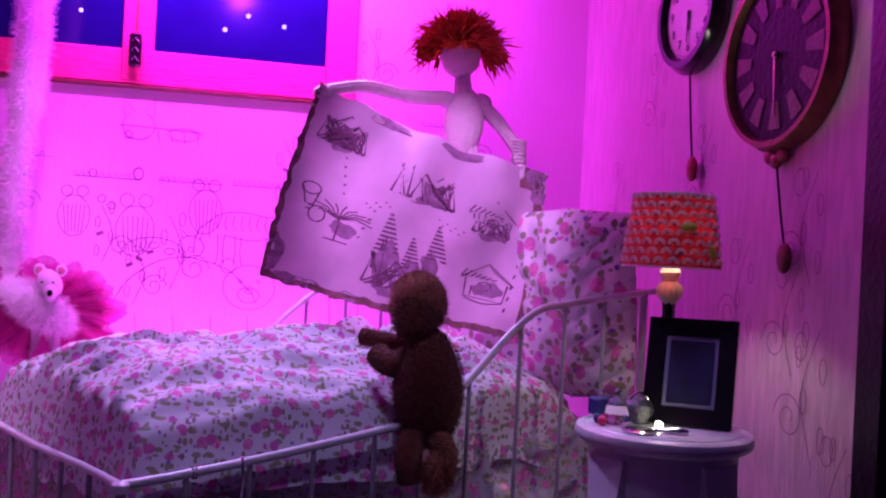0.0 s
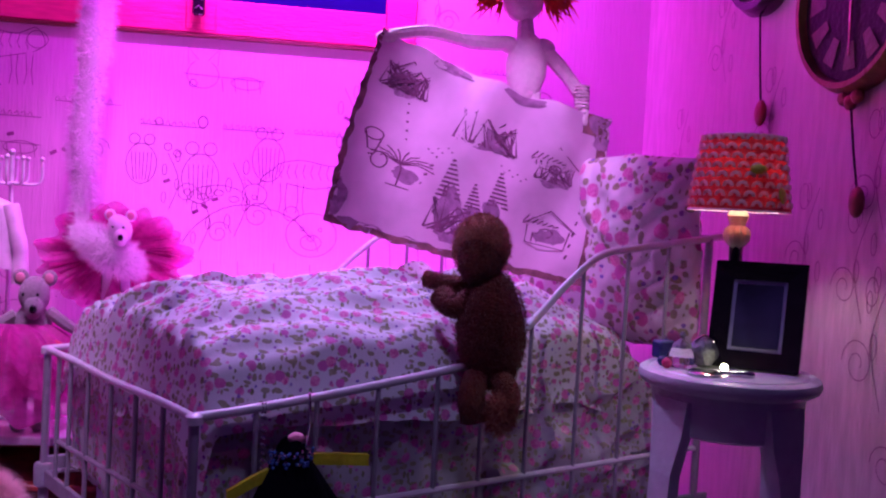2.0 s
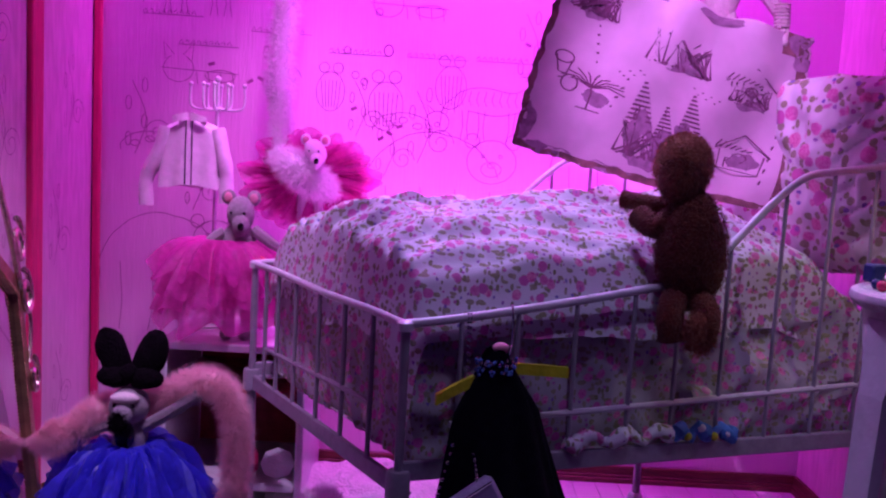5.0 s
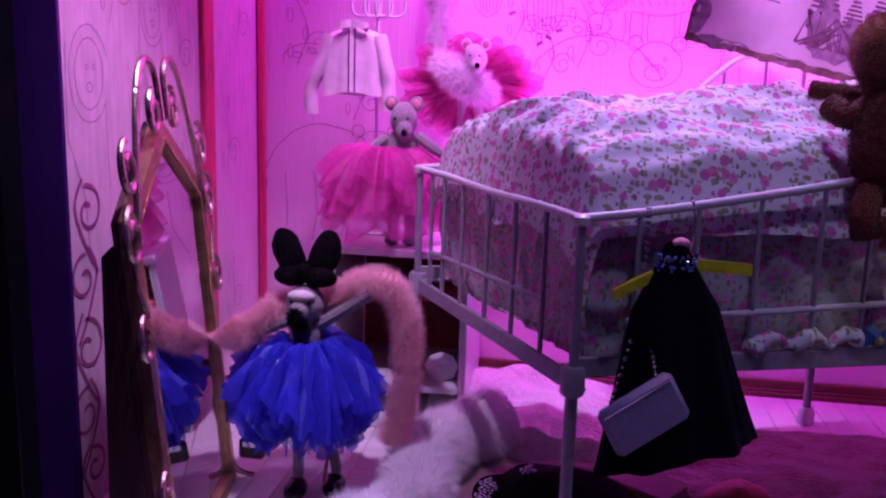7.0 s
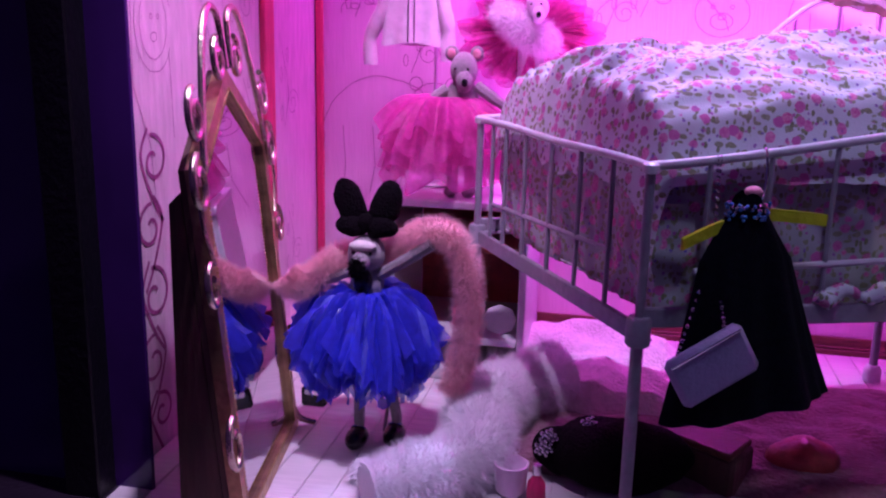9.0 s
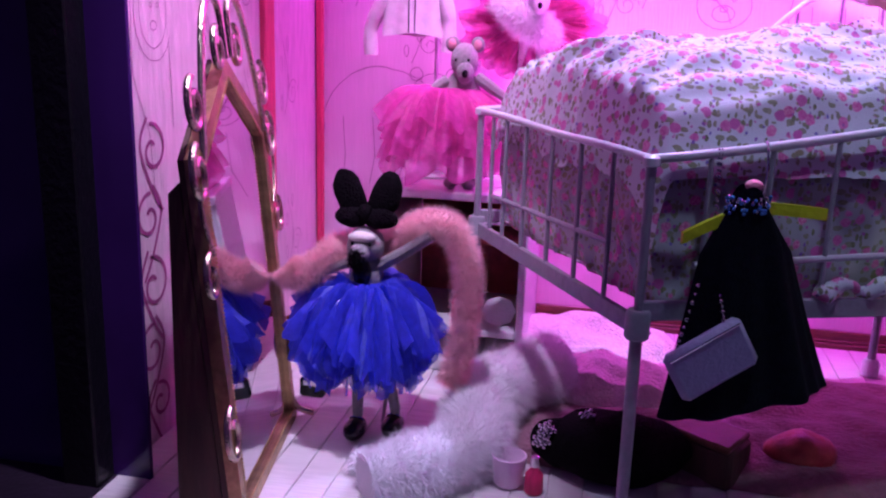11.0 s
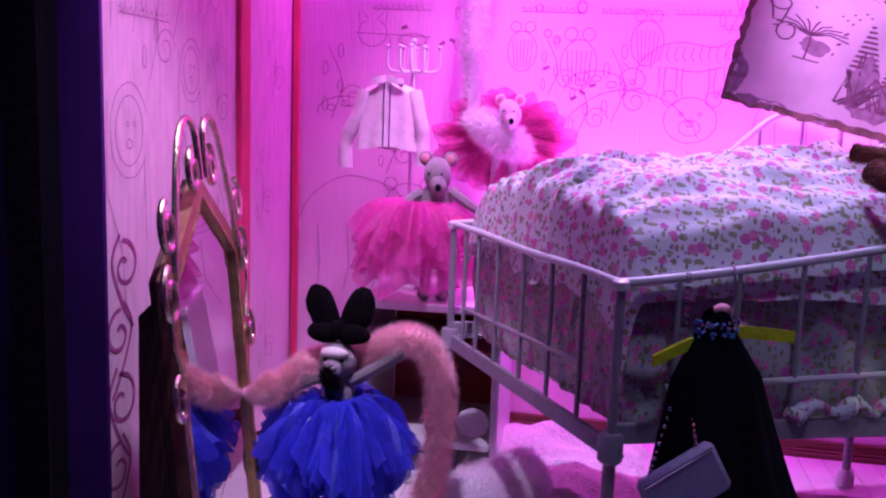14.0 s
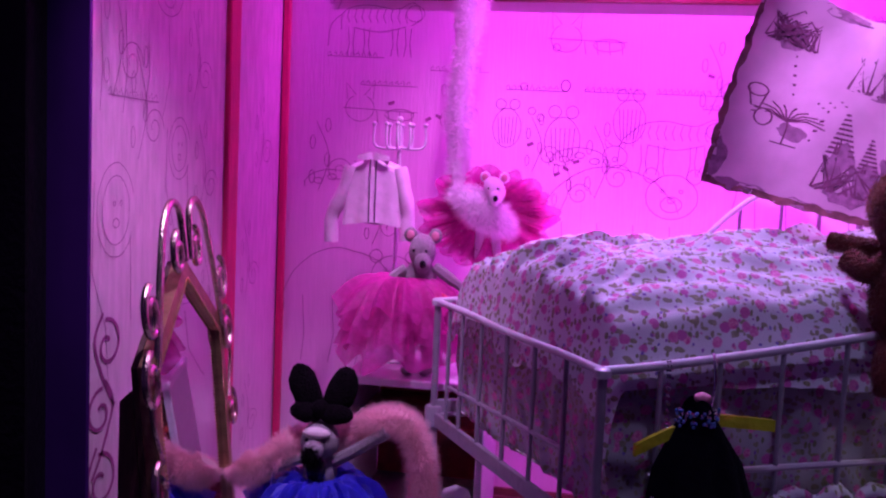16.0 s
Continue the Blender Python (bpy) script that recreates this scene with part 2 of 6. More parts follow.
PINKFELT = plain("pink_felt", (0.78, 0.30, 0.42), 0.85)
NAVYBOX = plain("navy_card", (0.015, 0.03, 0.16), 0.5, dark=0.7)
NIGHT = plain("night_pane", (0.012, 0.008, 0.12), 0.12, dark=0.7, scale=3, relief=0.02)
STAR = glow("star_light", (0.35, 0.45, 1.0), 1.6)
SPARK = glow("small_bulb", (1.0, 0.95, 0.55), 40.0)


# ---- mesh helpers ----
class Geo:
    """Collects faces, with a material for each, into one mesh."""

    def __init__(self):
        self.v, self.f, self.m, self.mats = [], [], [], []

    def slot(self, mat):
        if mat not in self.mats:
            self.mats.append(mat)
        return self.mats.index(mat)

    def add(self, verts, faces, mat):
        n, k = len(self.v), self.slot(mat)
        self.v += [tuple(p) for p in verts]
        self.f += [tuple(i + n for i in f) for f in faces]
        self.m += [k] * len(faces)
        return self

    def tube(self, pts, r, mat, n=8, closed=False):
        pts = [Vector(p) for p in pts]
        rs = r if isinstance(r, (list, tuple)) else [r] * len(pts)
        rings, side, N = [], None, len(pts)
        for i, p in enumerate(pts):
            a = pts[(i - 1) % N] if closed or i else p
            b = pts[(i + 1) % N] if closed or i < N - 1 else p
            d = (b - a).normalized() if (b - a).length > 1e-9 else Vector((0, 0, 1))
            if side is None:
                side = d.orthogonal().normalized()
            side = (side - d * side.dot(d)).normalized() if (side - d * side.dot(d)).length > 1e-6 else d.orthogonal().normalized()
            up = d.cross(side)
            rings.append([p + (side * math.cos(q) + up * math.sin(q)) * rs[i] for q in (2 * math.pi * k / n for k in range(n))])
        verts = [p for ring in rings for p in ring]
        faces = []
        for i in range(N if closed else N - 1):
            j = (i + 1) % N
            faces += [(i * n + k, i * n + (k + 1) % n, j * n + (k + 1) % n, j * n + k) for k in range(n)]
        if not closed:
            faces += [tuple(reversed(range(n))), tuple((N - 1) * n + k for k in range(n))]
        return self.add(verts, faces, mat)

    def lathe(self, profile, m, mat, n=24):
        """profile: (radius, height) up the axis of the pose m."""
        verts = [m @ Vector((r * math.cos(2 * math.pi * k / n), r * math.sin(2 * math.pi * k / n), z)) for r, z in profile for k in range(n)]
        faces = []
        for i in range(len(profile) - 1):
            faces += [(i * n + k, i * n + (k + 1) % n, (i + 1) * n + (k + 1) % n, (i + 1) * n + k) for k in range(n)]
        faces += [tuple(reversed(range(n))), tuple((len(profile) - 1) * n + k for k in range(n))]
        return self.add(verts, faces, mat)

    def ball(self, c, r, mat, m=None, seg=14, rough=0.0, freq=20.0):
        c, r = Vector(c), Vector(r if isinstance(r, (tuple, list, Vector)) else (r, r, r))
        q = (m or Matrix()).to_3x3()
        verts, faces, rows = [], [], seg // 2 + 2
        for i in range(rows + 1):
            th = math.pi * i / rows
            for k in range(seg):
                ph = 2 * math.pi * k / seg
                d = Vector((math.sin(th) * math.cos(ph), math.sin(th) * math.sin(ph), math.cos(th)))
                p = c + q @ Vector((d.x * r.x, d.y * r.y, d.z * r.z))
                if rough:
                    p += (q @ d) * noise.noise(p * freq) * rough
                verts.append(p)
        for i in range(rows):
            faces += [(i * seg + k, (i + 1) * seg + k, (i + 1) * seg + (k + 1) % seg, i * seg + (k + 1) % seg) for k in range(seg)]
        return self.add(verts, faces, mat)

    def box(self, m, size, mat, bevel=0.004):
        sx, sy, sz = (s / 2 for s in size)
        b = min(bevel, sx * 0.9, sy * 0.9, sz * 0.9)
        bm = bmesh.new()
        for x in (-1, 1):
            for y in (-1, 1):
                for z in (-1, 1):
                    for o in ((b, b, 0), (b, 0, b), (0, b, b)):
                        bm.verts.new((x * (sx - o[0]), y * (sy - o[1]), z * (sz - o[2])))
        bmesh.ops.convex_hull(bm, input=bm.verts)
        bmesh.ops.dissolve_limit(bm, angle_limit=0.02, verts=bm.verts, edges=bm.edges)
        bm.verts.index_update()
        self.add([m @ v.co for v in bm.verts], [tuple(v.index for v in f.verts) for f in bm.faces], mat)
        bm.free()
        return self

    def sheet(self, fn, nu, nv, mat, thick=0.0):
        """A surface fn(u, v), u and v from 0 to 1; with a thickness it is closed."""
        top = [Vector(fn(i / nu, j / nv)) for i in range(nu + 1) for j in range(nv + 1)]
        quads = [(i * (nv + 1) + j, (i + 1) * (nv + 1) + j, (i + 1) * (nv + 1) + j + 1, i * (nv + 1) + j + 1) for i in range(nu) for j in range(nv)]
        if not thick:
            return self.add(top, quads, mat)
        normals = [Vector() for _ in top]
        for f in quads:
            n = (top[f[2]] - top[f[0]]).cross(top[f[3]] - top[f[1]])
            for i in f:
                normals[i] += n
        low = [p - (n.normalized() if n.length else Vector((0, 0, 1))) * thick for p, n in zip(top, normals)]
        k = len(top)
        rim = [i * (nv + 1) for i in range(nu + 1)] + [nu * (nv + 1) + j for j in range(1, nv + 1)] + [i * (nv + 1) + nv for i in range(nu - 1, -1, -1)] + list(range(nv - 1, 0, -1))
        sides = [(a, a + k, b + k, b) for a, b in zip(rim, rim[1:] + rim[:1])]
        return self.add(top + low, quads + [tuple(i + k for i in reversed(f)) for f in quads] + sides, mat)

    def prism(self, outline, m, depth, mat):
        """A flat outline (x, y) in the pose m, thickened along its z."""
        n = len(outline)
        verts = [m @ Vector((x, y, z)) for z in (0, depth) for x, y in outline]
        faces = [tuple(reversed(range(n))), tuple(range(n, 2 * n))] + [(i, (i + 1) % n, n + (i + 1) % n, n + i) for i in range(n)]
        return self.add(verts, faces, mat)

    def fur(self, spots, length, mat, width=0.0016, droop=0.3, rnd=None):
        """Thin hairs: spots are (place, direction)."""
        rnd = rnd or random
        for p, d in spots:
            d = (Vector(d) + Vector((rnd.uniform(-1, 1), rnd.uniform(-1, 1), rnd.uniform(-1, 1))) * 0.55).normalized()
            d.z -= droop * rnd.random()
            s = d.orthogonal().normalized()
            s.rotate(Matrix.Rotation(rnd.uniform(0, 6.28), 3, d.normalized()))
            tip = Vector(p) + d * length * rnd.uniform(0.5, 1.2)
            w = width * rnd.uniform(0.6, 1.3)
            self.add([Vector(p) - s * w, Vector(p) + s * w, tip], [(0, 1, 2)], mat)
        return self

    def furred_tube(self, pts, r, mat, hairs, length, width=0.0016, droop=0.2, n=10):
        self.tube(pts, r, mat, n)
        rnd, spots = random.Random(len(pts) * 7 + hairs), []
        rs = r if isinstance(r, (list, tuple)) else [r] * len(pts)
        for _ in range(hairs):
            f = rnd.random() * (len(pts) - 1.001)
            i = int(f)
            p = Vector(pts[i]).lerp(Vector(pts[i + 1]), f - i)
            ax = (Vector(pts[i + 1]) - Vector(pts[i])).normalized()
            s = ax.orthogonal().normalized()
            s.rotate(Matrix.Rotation(rnd.uniform(0, 6.283), 3, ax))
            spots.append((p + s * rs[i] * 0.9, s))
        return self.fur(spots, length, mat, width, droop, rnd)

    def furred_ball(self, c, r, mat, hairs, length, m=None, width=0.0014, seg=14, droop=0.2):
        self.ball(c, r, mat, m, seg, rough=length * 0.4)
        rnd, spots = random.Random(hairs), []
        r3, q = Vector(r if isinstance(r, (tuple, list)) else (r, r, r)), (m or Matrix()).to_3x3()
        for _ in range(hairs):
            d = Vector((rnd.gauss(0, 1), rnd.gauss(0, 1), rnd.gauss(0, 1))).normalized()
            spots.append((Vector(c) + q @ Vector((d.x * r3.x, d.y * r3.y, d.z * r3.z)), q @ d))
        return self.fur(spots, length, mat, width, droop, rnd)

    def object(self, name, parent=None, smooth=True):
        me = bpy.data.meshes.new(name)
        base = Vector(parent["at"]) if parent is not None else Vector()
        me.from_pydata([tuple(Vector(p) - base) for p in self.v], [], self.f)
        for mat in self.mats:
            me.materials.append(mat)
        me.polygons.foreach_set("material_index", self.m)
        me.polygons.foreach_set("use_smooth", [smooth] * len(self.f))
        me.update()
        if smooth:
            me.set_sharp_from_angle(angle=radians(42))
        return new(name, me)


def thing(name, at, label, category, group=""):
    """An Empty at the base of a thing made of parts."""
    ob = tagged(new(name), label, category, group)
    ob.location = at
    ob["at"] = tuple(at)
    return ob


def part(name, geo, parent, label="", smooth=True):
    ob = geo.object(name, parent, smooth)
    ob.parent = parent
    ob["at"] = parent["at"]
    return tagged(ob, label) if label else ob


def single(name, geo, label, category, group="", smooth=True):
    return tagged(geo.object(name, None, smooth), label, category, group)


def setting(name, geo, label, smooth=False):
    return tagged(geo.object(name, None, smooth), label, name.split("_")[0], "", "structure")


def bend(points, steps=6):
    """A smooth line through the points."""
    p = [Vector(q) for q in points]
    out = []
    for i in range(len(p) - 1):
        a, b, c, d = p[max(i - 1, 0)], p[i], p[i + 1], p[min(i + 2, len(p) - 1)]
        for k in range(steps):
            t = k / steps
            out.append(0.5 * ((2 * b) + (c - a) * t + (2 * a - 5 * b + 4 * c - d) * t * t + (3 * b - a - 3 * c + d) * t ** 3))
    return out + [p[-1]]


def at(x, y, z):
    return Matrix.Translation((x, y, z))


# ---- the room ----
XL, XR, YB, TOP = -1.14, 1.335, 2.81, 2.35
T = 0.05

g = Geo()
g.box(at(0.10, 1.86, FLOOR - 0.04), (2.47, 1.90, 0.07), WOODWHITE, 0.002)
floor = setting("floor", g, "pale wooden display floor under the bed")
g = Geo()
g.box(at(0.1, YB + T / 2, (TOP + FLOOR) / 2), (2.7, T, TOP - FLOOR + 0.1), PAPER, 0.001)
wall_back = setting("wall_back", g, "pink papered wall with animal line drawings")
g = Geo()
g.box(at(XL - T / 2, 2.13, (TOP + FLOOR) / 2), (T, 1.355, TOP - FLOOR + 0.1), PAPER_SIDE, 0.001)
wall_left = setting("wall_left", g, "pink grained side wall with drawings")
g = Geo()
g.box(at(XR + T / 2, 2.03, (TOP + FLOOR) / 2), (T, 1.56, TOP - FLOOR + 0.1), PAPER_SIDE, 0.001)
wall_right = setting("wall_right", g, "pink wood-grained wall behind the clocks")
g = Geo()
g.box(at(0.1, 1.85, TOP + 0.02), (2.7, 2.2, 0.04), PAPER, 0.001)
ceiling = setting("ceiling", g, "plain pink ceiling of the display")

# plinth under the display and the dark street pavement in front of it
g = Geo()
g.box(at(0.1, 0.93, FLOOR - 0.32), (3.4, 0.08, 0.50), SILL, 0.006)
g.box(at(0.1, 0.90, FLOOR - 0.055), (3.4, 0.10, 0.035), SILL, 0.006)
setting("trim_plinth", g, "black painted plinth under the shop window")
g = Geo()
g.box(at(0.1, -0.60, FLOOR - 0.60), (8.0, 7.0, 0.06), PAVING, 0.004)
setting("pavement", g, "dark street pavement in front of the window")

# skirting with a moulded profile
g = Geo()
for z0, dz, dy in ((FLOOR, 0.022, 0.022), (FLOOR + 0.022, 0.010, 0.016), (FLOOR + 0.032, 0.030, 0.012)):
    g.box(at(0.1, YB - dy / 2, z0 + dz / 2 - 0.004), (2.46, dy, dz), SKIRT, 0.003)
    g.box(at(XR - dy / 2, 2.1, z0 + dz / 2 - 0.004), (dy, 1.4, dz), SKIRT, 0.003)
setting("baseboard", g, "dark stained moulded baseboard")

# red uprights of the left wall and the black shop front
g = Geo()
g.box(at(XL + 0.007, 2.352, 1.06), (0.020, 0.075, 2.55), RED, 0.004)
g.box(at(XL + 0.016, 2.798, 1.06), (0.024, 0.022, 2.55), RED, 0.004)
setting("trim_red", g, "glossy red upright strips on the side wall")
g = Geo()
g.box(at(XL - 0.045, 1.41, 1.06), (0.085, 0.08, 2.6), BLACK, 0.004)
g.box(at(XL - 0.20, 1.20, 1.06), (0.05, 0.06, 2.6), BLACK, 0.004)
g.box(at(XL - 0.20, 1.30, FLOOR - 0.03), (0.42, 0.5, 0.06), SILL, 0.004)
setting("trim_shopfront", g, "black shop window uprights")
g = Geo()
g.box(at(XL - 0.16, 1.44, 1.06), (0.50, 0.012, 2.6), DARKGLASS, 0.002)
setting("window_2", g, "dark side pane of the shop front, violet reflection painted in")
g = Geo()
g.box(at(XR + 0.002, 1.19, 1.06), (0.11, 0.075, 2.6), BLACK, 0.004)
g.box(at(XR + 0.22, 1.17, 1.06), (0.45, 0.05, 2.6), BLACK, 0.004)
setting("trim_end", g, "black end post of the display")

# the window in the back wall
WL, WR, WB, WT = -0.94, 0.515, 1.497, 2.16
window = thing("window_1", (0, YB, WB), "pink painted sash window with a dark starry pane", "window")
window["kind"] = "structure"
g = Geo()
g.box(at((WL + WR) / 2, YB - 0.010, WB + 0.056), (WR - WL, 0.020, 0.112), PINKFRAME, 0.004)
g.box(at((WL + WR) / 2, YB - 0.010, WT - 0.04), (WR - WL, 0.020, 0.08), PINKFRAME, 0.004)
for x, w in ((WL + 0.05, 0.10), (-0.182, 0.098), (WR - 0.052, 0.104)):
    g.box(at(x, YB - 0.0115, (WB + WT) / 2), (w, 0.022, WT - WB - 0.02), PINKFRAME, 0.004)
part("window_frame", g, window)
g = Geo()
g.box(at((WL + WR) / 2, YB - 0.011, WB - 0.006), (WR - WL + 0.004, 0.022, 0.012), SKIRT, 0.003)
part("window_sill", g, window)
for x0, x1 in ((WL + 0.09, -0.225), (-0.138, WR - 0.095)):
    g = Geo()
    g.box(at((x0 + x1) / 2, YB - 0.008, (WB + WT) / 2 + 0.03), (x1 - x0, 0.008, WT - WB - 0.16), NIGHT, 0.001)
    part("pane", g, window, "deep blue night pane")
rnd = random.Random(4)
for k in range(11):
    g = Geo()
    x = rnd.uniform(-0.12, 0.39) if k % 3 else rnd.uniform(-0.8, -0.25)
    g.ball((x, YB - 0.012, rnd.uniform(1.635, 2.06)), (0.007, 0.003, 0.007), STAR, seg=8)
    part("star", g, window, "faint blue star light")
g = Geo()
g.tube([(-0.185, YB - 0.045, 2.1), (-0.187, YB - 0.045, 1.66)], 0.004, GOLD)
part("cord", g, window, "tan sash cord")
g = Geo()
g.box(at(-0.187, YB - 0.048, 1.60), (0.038, 0.022, 0.105), DARKWOOD, 0.006)
for k in range(3):
    g.tube([(-0.199, YB - 0.061, 1.565 + 0.03 * k), (-0.187, YB - 0.061, 1.578 + 0.03 * k), (-0.175, YB - 0.061, 1.565 + 0.03 * k)], 0.0018, CHROME, 5)
part("cord_weight", g, window, "dark carved sash weight")


# line drawings on the paper, each stroke a flat raised ribbon of ink
def stroke(geo, pts, frame_of, w=0.0018, mat=None):
    pts = [Vector((p[0], p[1], 0)) for p in pts]
    verts, faces = [], []
    for i, p in enumerate(pts):
        d = (pts[min(i + 1, len(pts) - 1)] - pts[max(i - 1, 0)]).normalized()
        s = Vector((-d.y, d.x, 0)) * w * 0.5
        for q in (p + s, p - s):
            verts.append(frame_of(q.x, q.y))
    for i in range(len(pts) - 1):
        faces.append((2 * i, 2 * i + 1, 2 * i + 3, 2 * i + 2))
    geo.add(verts, faces, mat or INK)


def ring(x, z, rx, rz=None, a0=0, a1=360, n=20, wob=0.04, seed=0):
    rz = rz or rx
    return [(x + rx * (1 + wob * noise.noise((k * 0.6, seed, x))) * math.cos(radians(a0 + (a1 - a0) * k / n)),
             z + rz * (1 + wob * noise.noise((k * 0.6, z, seed))) * math.sin(radians(a0 + (a1 - a0) * k / n))) for k in range(n + 1)]


def curl(x, z, r, turns=1.6, flip=1, start=0):
    n = 26
    return [(x + flip * r * (1 - 0.8 * k / n) * math.cos(start + turns * 6.283 * k / n), z + r * (1 - 0.8 * k / n) * math.sin(start + turns * 6.283 * k / n)) for k in range(n + 1)]


def bear(x, z, s):
    out = [ring(x, z, 0.085 * s, 0.075 * s), ring(x - 0.07 * s, z + 0.07 * s, 0.025 * s), ring(x + 0.07 * s, z + 0.07 * s, 0.025 * s), ring(x, z - 0.025 * s, 0.035 * s, 0.026 * s),
           ring(x, z - 0.012 * s, 0.012 * s, 0.008 * s), ring(x - 0.03 * s, z + 0.02 * s, 0.006 * s), ring(x + 0.03 * s, z + 0.02 * s, 0.006 * s)]
    out.append(ring(x - 0.20 * s, z - 0.13 * s, 0.24 * s, 0.22 * s, 20, 190))
    out += [[(x - (0.36 - 0.12 * k) * s, z - 0.1 * s), (x - (0.35 - 0.12 * k) * s, z - 0.25 * s), (x - (0.36 - 0.11 * k) * s, z - 0.36 * s)] for k in range(4)]
    return out


def owl(x, z, s):
    out = [ring(x - 0.022 * s, z, 0.016 * s), ring(x + 0.022 * s, z, 0.016 * s), ring(x, z - 0.075 * s, 0.045 * s, 0.062 * s)]
    out += [[(x + dx * s, z - 0.04 * s), (x + dx * 0.9 * s, z - (0.08 + 0.01 * (i % 3)) * s), (x + dx * 0.7 * s, z - 0.125 * s)] for i, dx in enumerate((-0.03, -0.018, -0.006, 0.006, 0.018, 0.03))]
    return out


def cat(x, z, s):
    return [ring(x, z, 0.05 * s, 0.045 * s, 120, 420), [(x - 0.045 * s, z + 0.03 * s), (x - 0.05 * s, z + 0.085 * s), (x - 0.015 * s, z + 0.045 * s)],
            [(x + 0.015 * s, z + 0.045 * s), (x + 0.05 * s, z + 0.085 * s), (x + 0.045 * s, z + 0.03 * s)], [(x - 0.06 * s, z), (x + 0.2 * s, z - 0.01 * s)],
            ring(x + 0.14 * s, z - 0.02 * s, 0.05 * s, 0.02 * s)] + [[(x + (0.06 + 0.04 * k) * s, z - 0.01 * s), (x + (0.065 + 0.04 * k) * s, z - 0.05 * s)] for k in range(4)]


def sprig(x, z, s):
    out = [bend([(x, z - 0.1 * s, 0), (x + 0.03 * s, z, 0), (x - 0.01 * s, z + 0.1 * s, 0)], 5), curl(x + 0.06 * s, z - 0.04 * s, 0.04 * s)]
    for k in range(4):
        out.append(ring(x + (0.025 if k % 2 else -0.02) * s, z + (-0.06 + 0.05 * k) * s, 0.008 * s, 0.020 * s, n=10))
    return out


def tiger(x, z, s):
    """A standing striped cat with its tail down on one side."""
    out = [bend([(x - 0.15 * s, z - 0.02 * s, 0), (x - 0.14 * s, z + 0.05 * s, 0), (x - 0.05 * s, z + 0.075 * s, 0), (x + 0.06 * s, z + 0.06 * s, 0), (x + 0.13 * s, z + 0.085 * s, 0), (x + 0.16 * s, z + 0.03 * s, 0), (x + 0.12 * s, z + 0.0 * s, 0)], 5),
           bend([(x - 0.10 * s, z - 0.01 * s, 0), (x, z - 0.025 * s, 0), (x + 0.10 * s, z - 0.005 * s, 0)], 5), ring(x + 0.135 * s, z + 0.045 * s, 0.035 * s, 0.03 * s)]
    out += [bend([(x - 0.14 * s, z + 0.045 * s, 0), (x - 0.19 * s, z + 0.0 * s, 0), (x - 0.20 * s, z - 0.08 * s, 0)], 5)]
    out += [[(x + (dx + dd) * s, z - 0.01 * s), (x + (dx + dd * 0.6) * s, z - 0.07 * s), (x + (dx + dd * 1.2) * s, z - 0.115 * s)] for dx in (-0.11, -0.05, 0.06, 0.11) for dd in (-0.012, 0.012)]
    out += [[(x + (-0.12 + 0.028 * k) * s, z + 0.06 * s), (x + (-0.128 + 0.028 * k) * s, z + 0.03 * s), (x + (-0.118 + 0.028 * k) * s, z + 0.008 * s)] for k in range(9)]
    return out


def small_cat(x, z, s):
    """A crouching round-backed animal with pointed ears and patches."""
    out = [ring(x - 0.05 * s, z, 0.10 * s, 0.055 * s, 0, 190), ring(x + 0.065 * s, z + 0.03 * s, 0.040 * s, 0.036 * s), ring(x + 0.065 * s, z + 0.022 * s, 0.008 * s)]
    out += [[(x + (0.065 + d) * s, z + 0.058 * s), (x + (0.065 + 1.35 * d) * s, z + 0.088 * s), (x + (0.065 + 0.35 * d) * s, z + 0.066 * s)] for d in (-0.028, 0.028)]
    out += [ring(x + dx * s, z + dz * s, 0.016 * s, 0.010 * s) for dx, dz in ((-0.10, 0.015), (-0.05, 0.03), (0.0, 0.012))]
    return out


def scribble(x, z, s, n=9):
    r = random.Random(int(x * 1000))
    return [[(x + (0.02 * k) * s, z + r.uniform(-0.003, 0.003)), (x + (0.008 + 0.02 * k) * s, z + 0.010 * s), (x + (0.013 + 0.02 * k) * s, z - 0.004 * s)] for k in range(n)] + [[(x, z - 0.006), (x + 0.2 * s, z - 0.008)]]


def lion(x, z, s):
    return [ring(x, z, 0.045 * s, 0.06 * s), ring(x, z, 0.062 * s, 0.082 * s, 20, 330), ring(x, z - 0.022 * s, 0.010 * s, 0.008 * s), ring(x - 0.006 * s, z + 0.012 * s, 0.004 * s), ring(x + 0.016 * s, z + 0.012 * s, 0.004 * s),
            [(x - 0.07 * s, z + 0.05 * s), (x - 0.075 * s, z - 0.1 * s), (x - 0.03 * s, z - 0.2 * s), (x - 0.02 * s, z - 0.3 * s)], [(x + 0.05 * s, z - 0.05 * s), (x + 0.055 * s, z - 0.2 * s)]]


def on_back(a, b):
    return (a, YB - 0.0015, b)


def on_left(a, b):
    return (XL + 0.0015, a, b)


def on_right(a, b):
    return (XR - 0.0015, a, b)


def drawing(strokes, frame_of, name, label, w=0.0023, mat=None):
    g = Geo()
    for s in strokes:
        stroke(g, s, frame_of, w, mat)
    return single(name, g, label, "wall drawing", "drawings on the wallpaper")


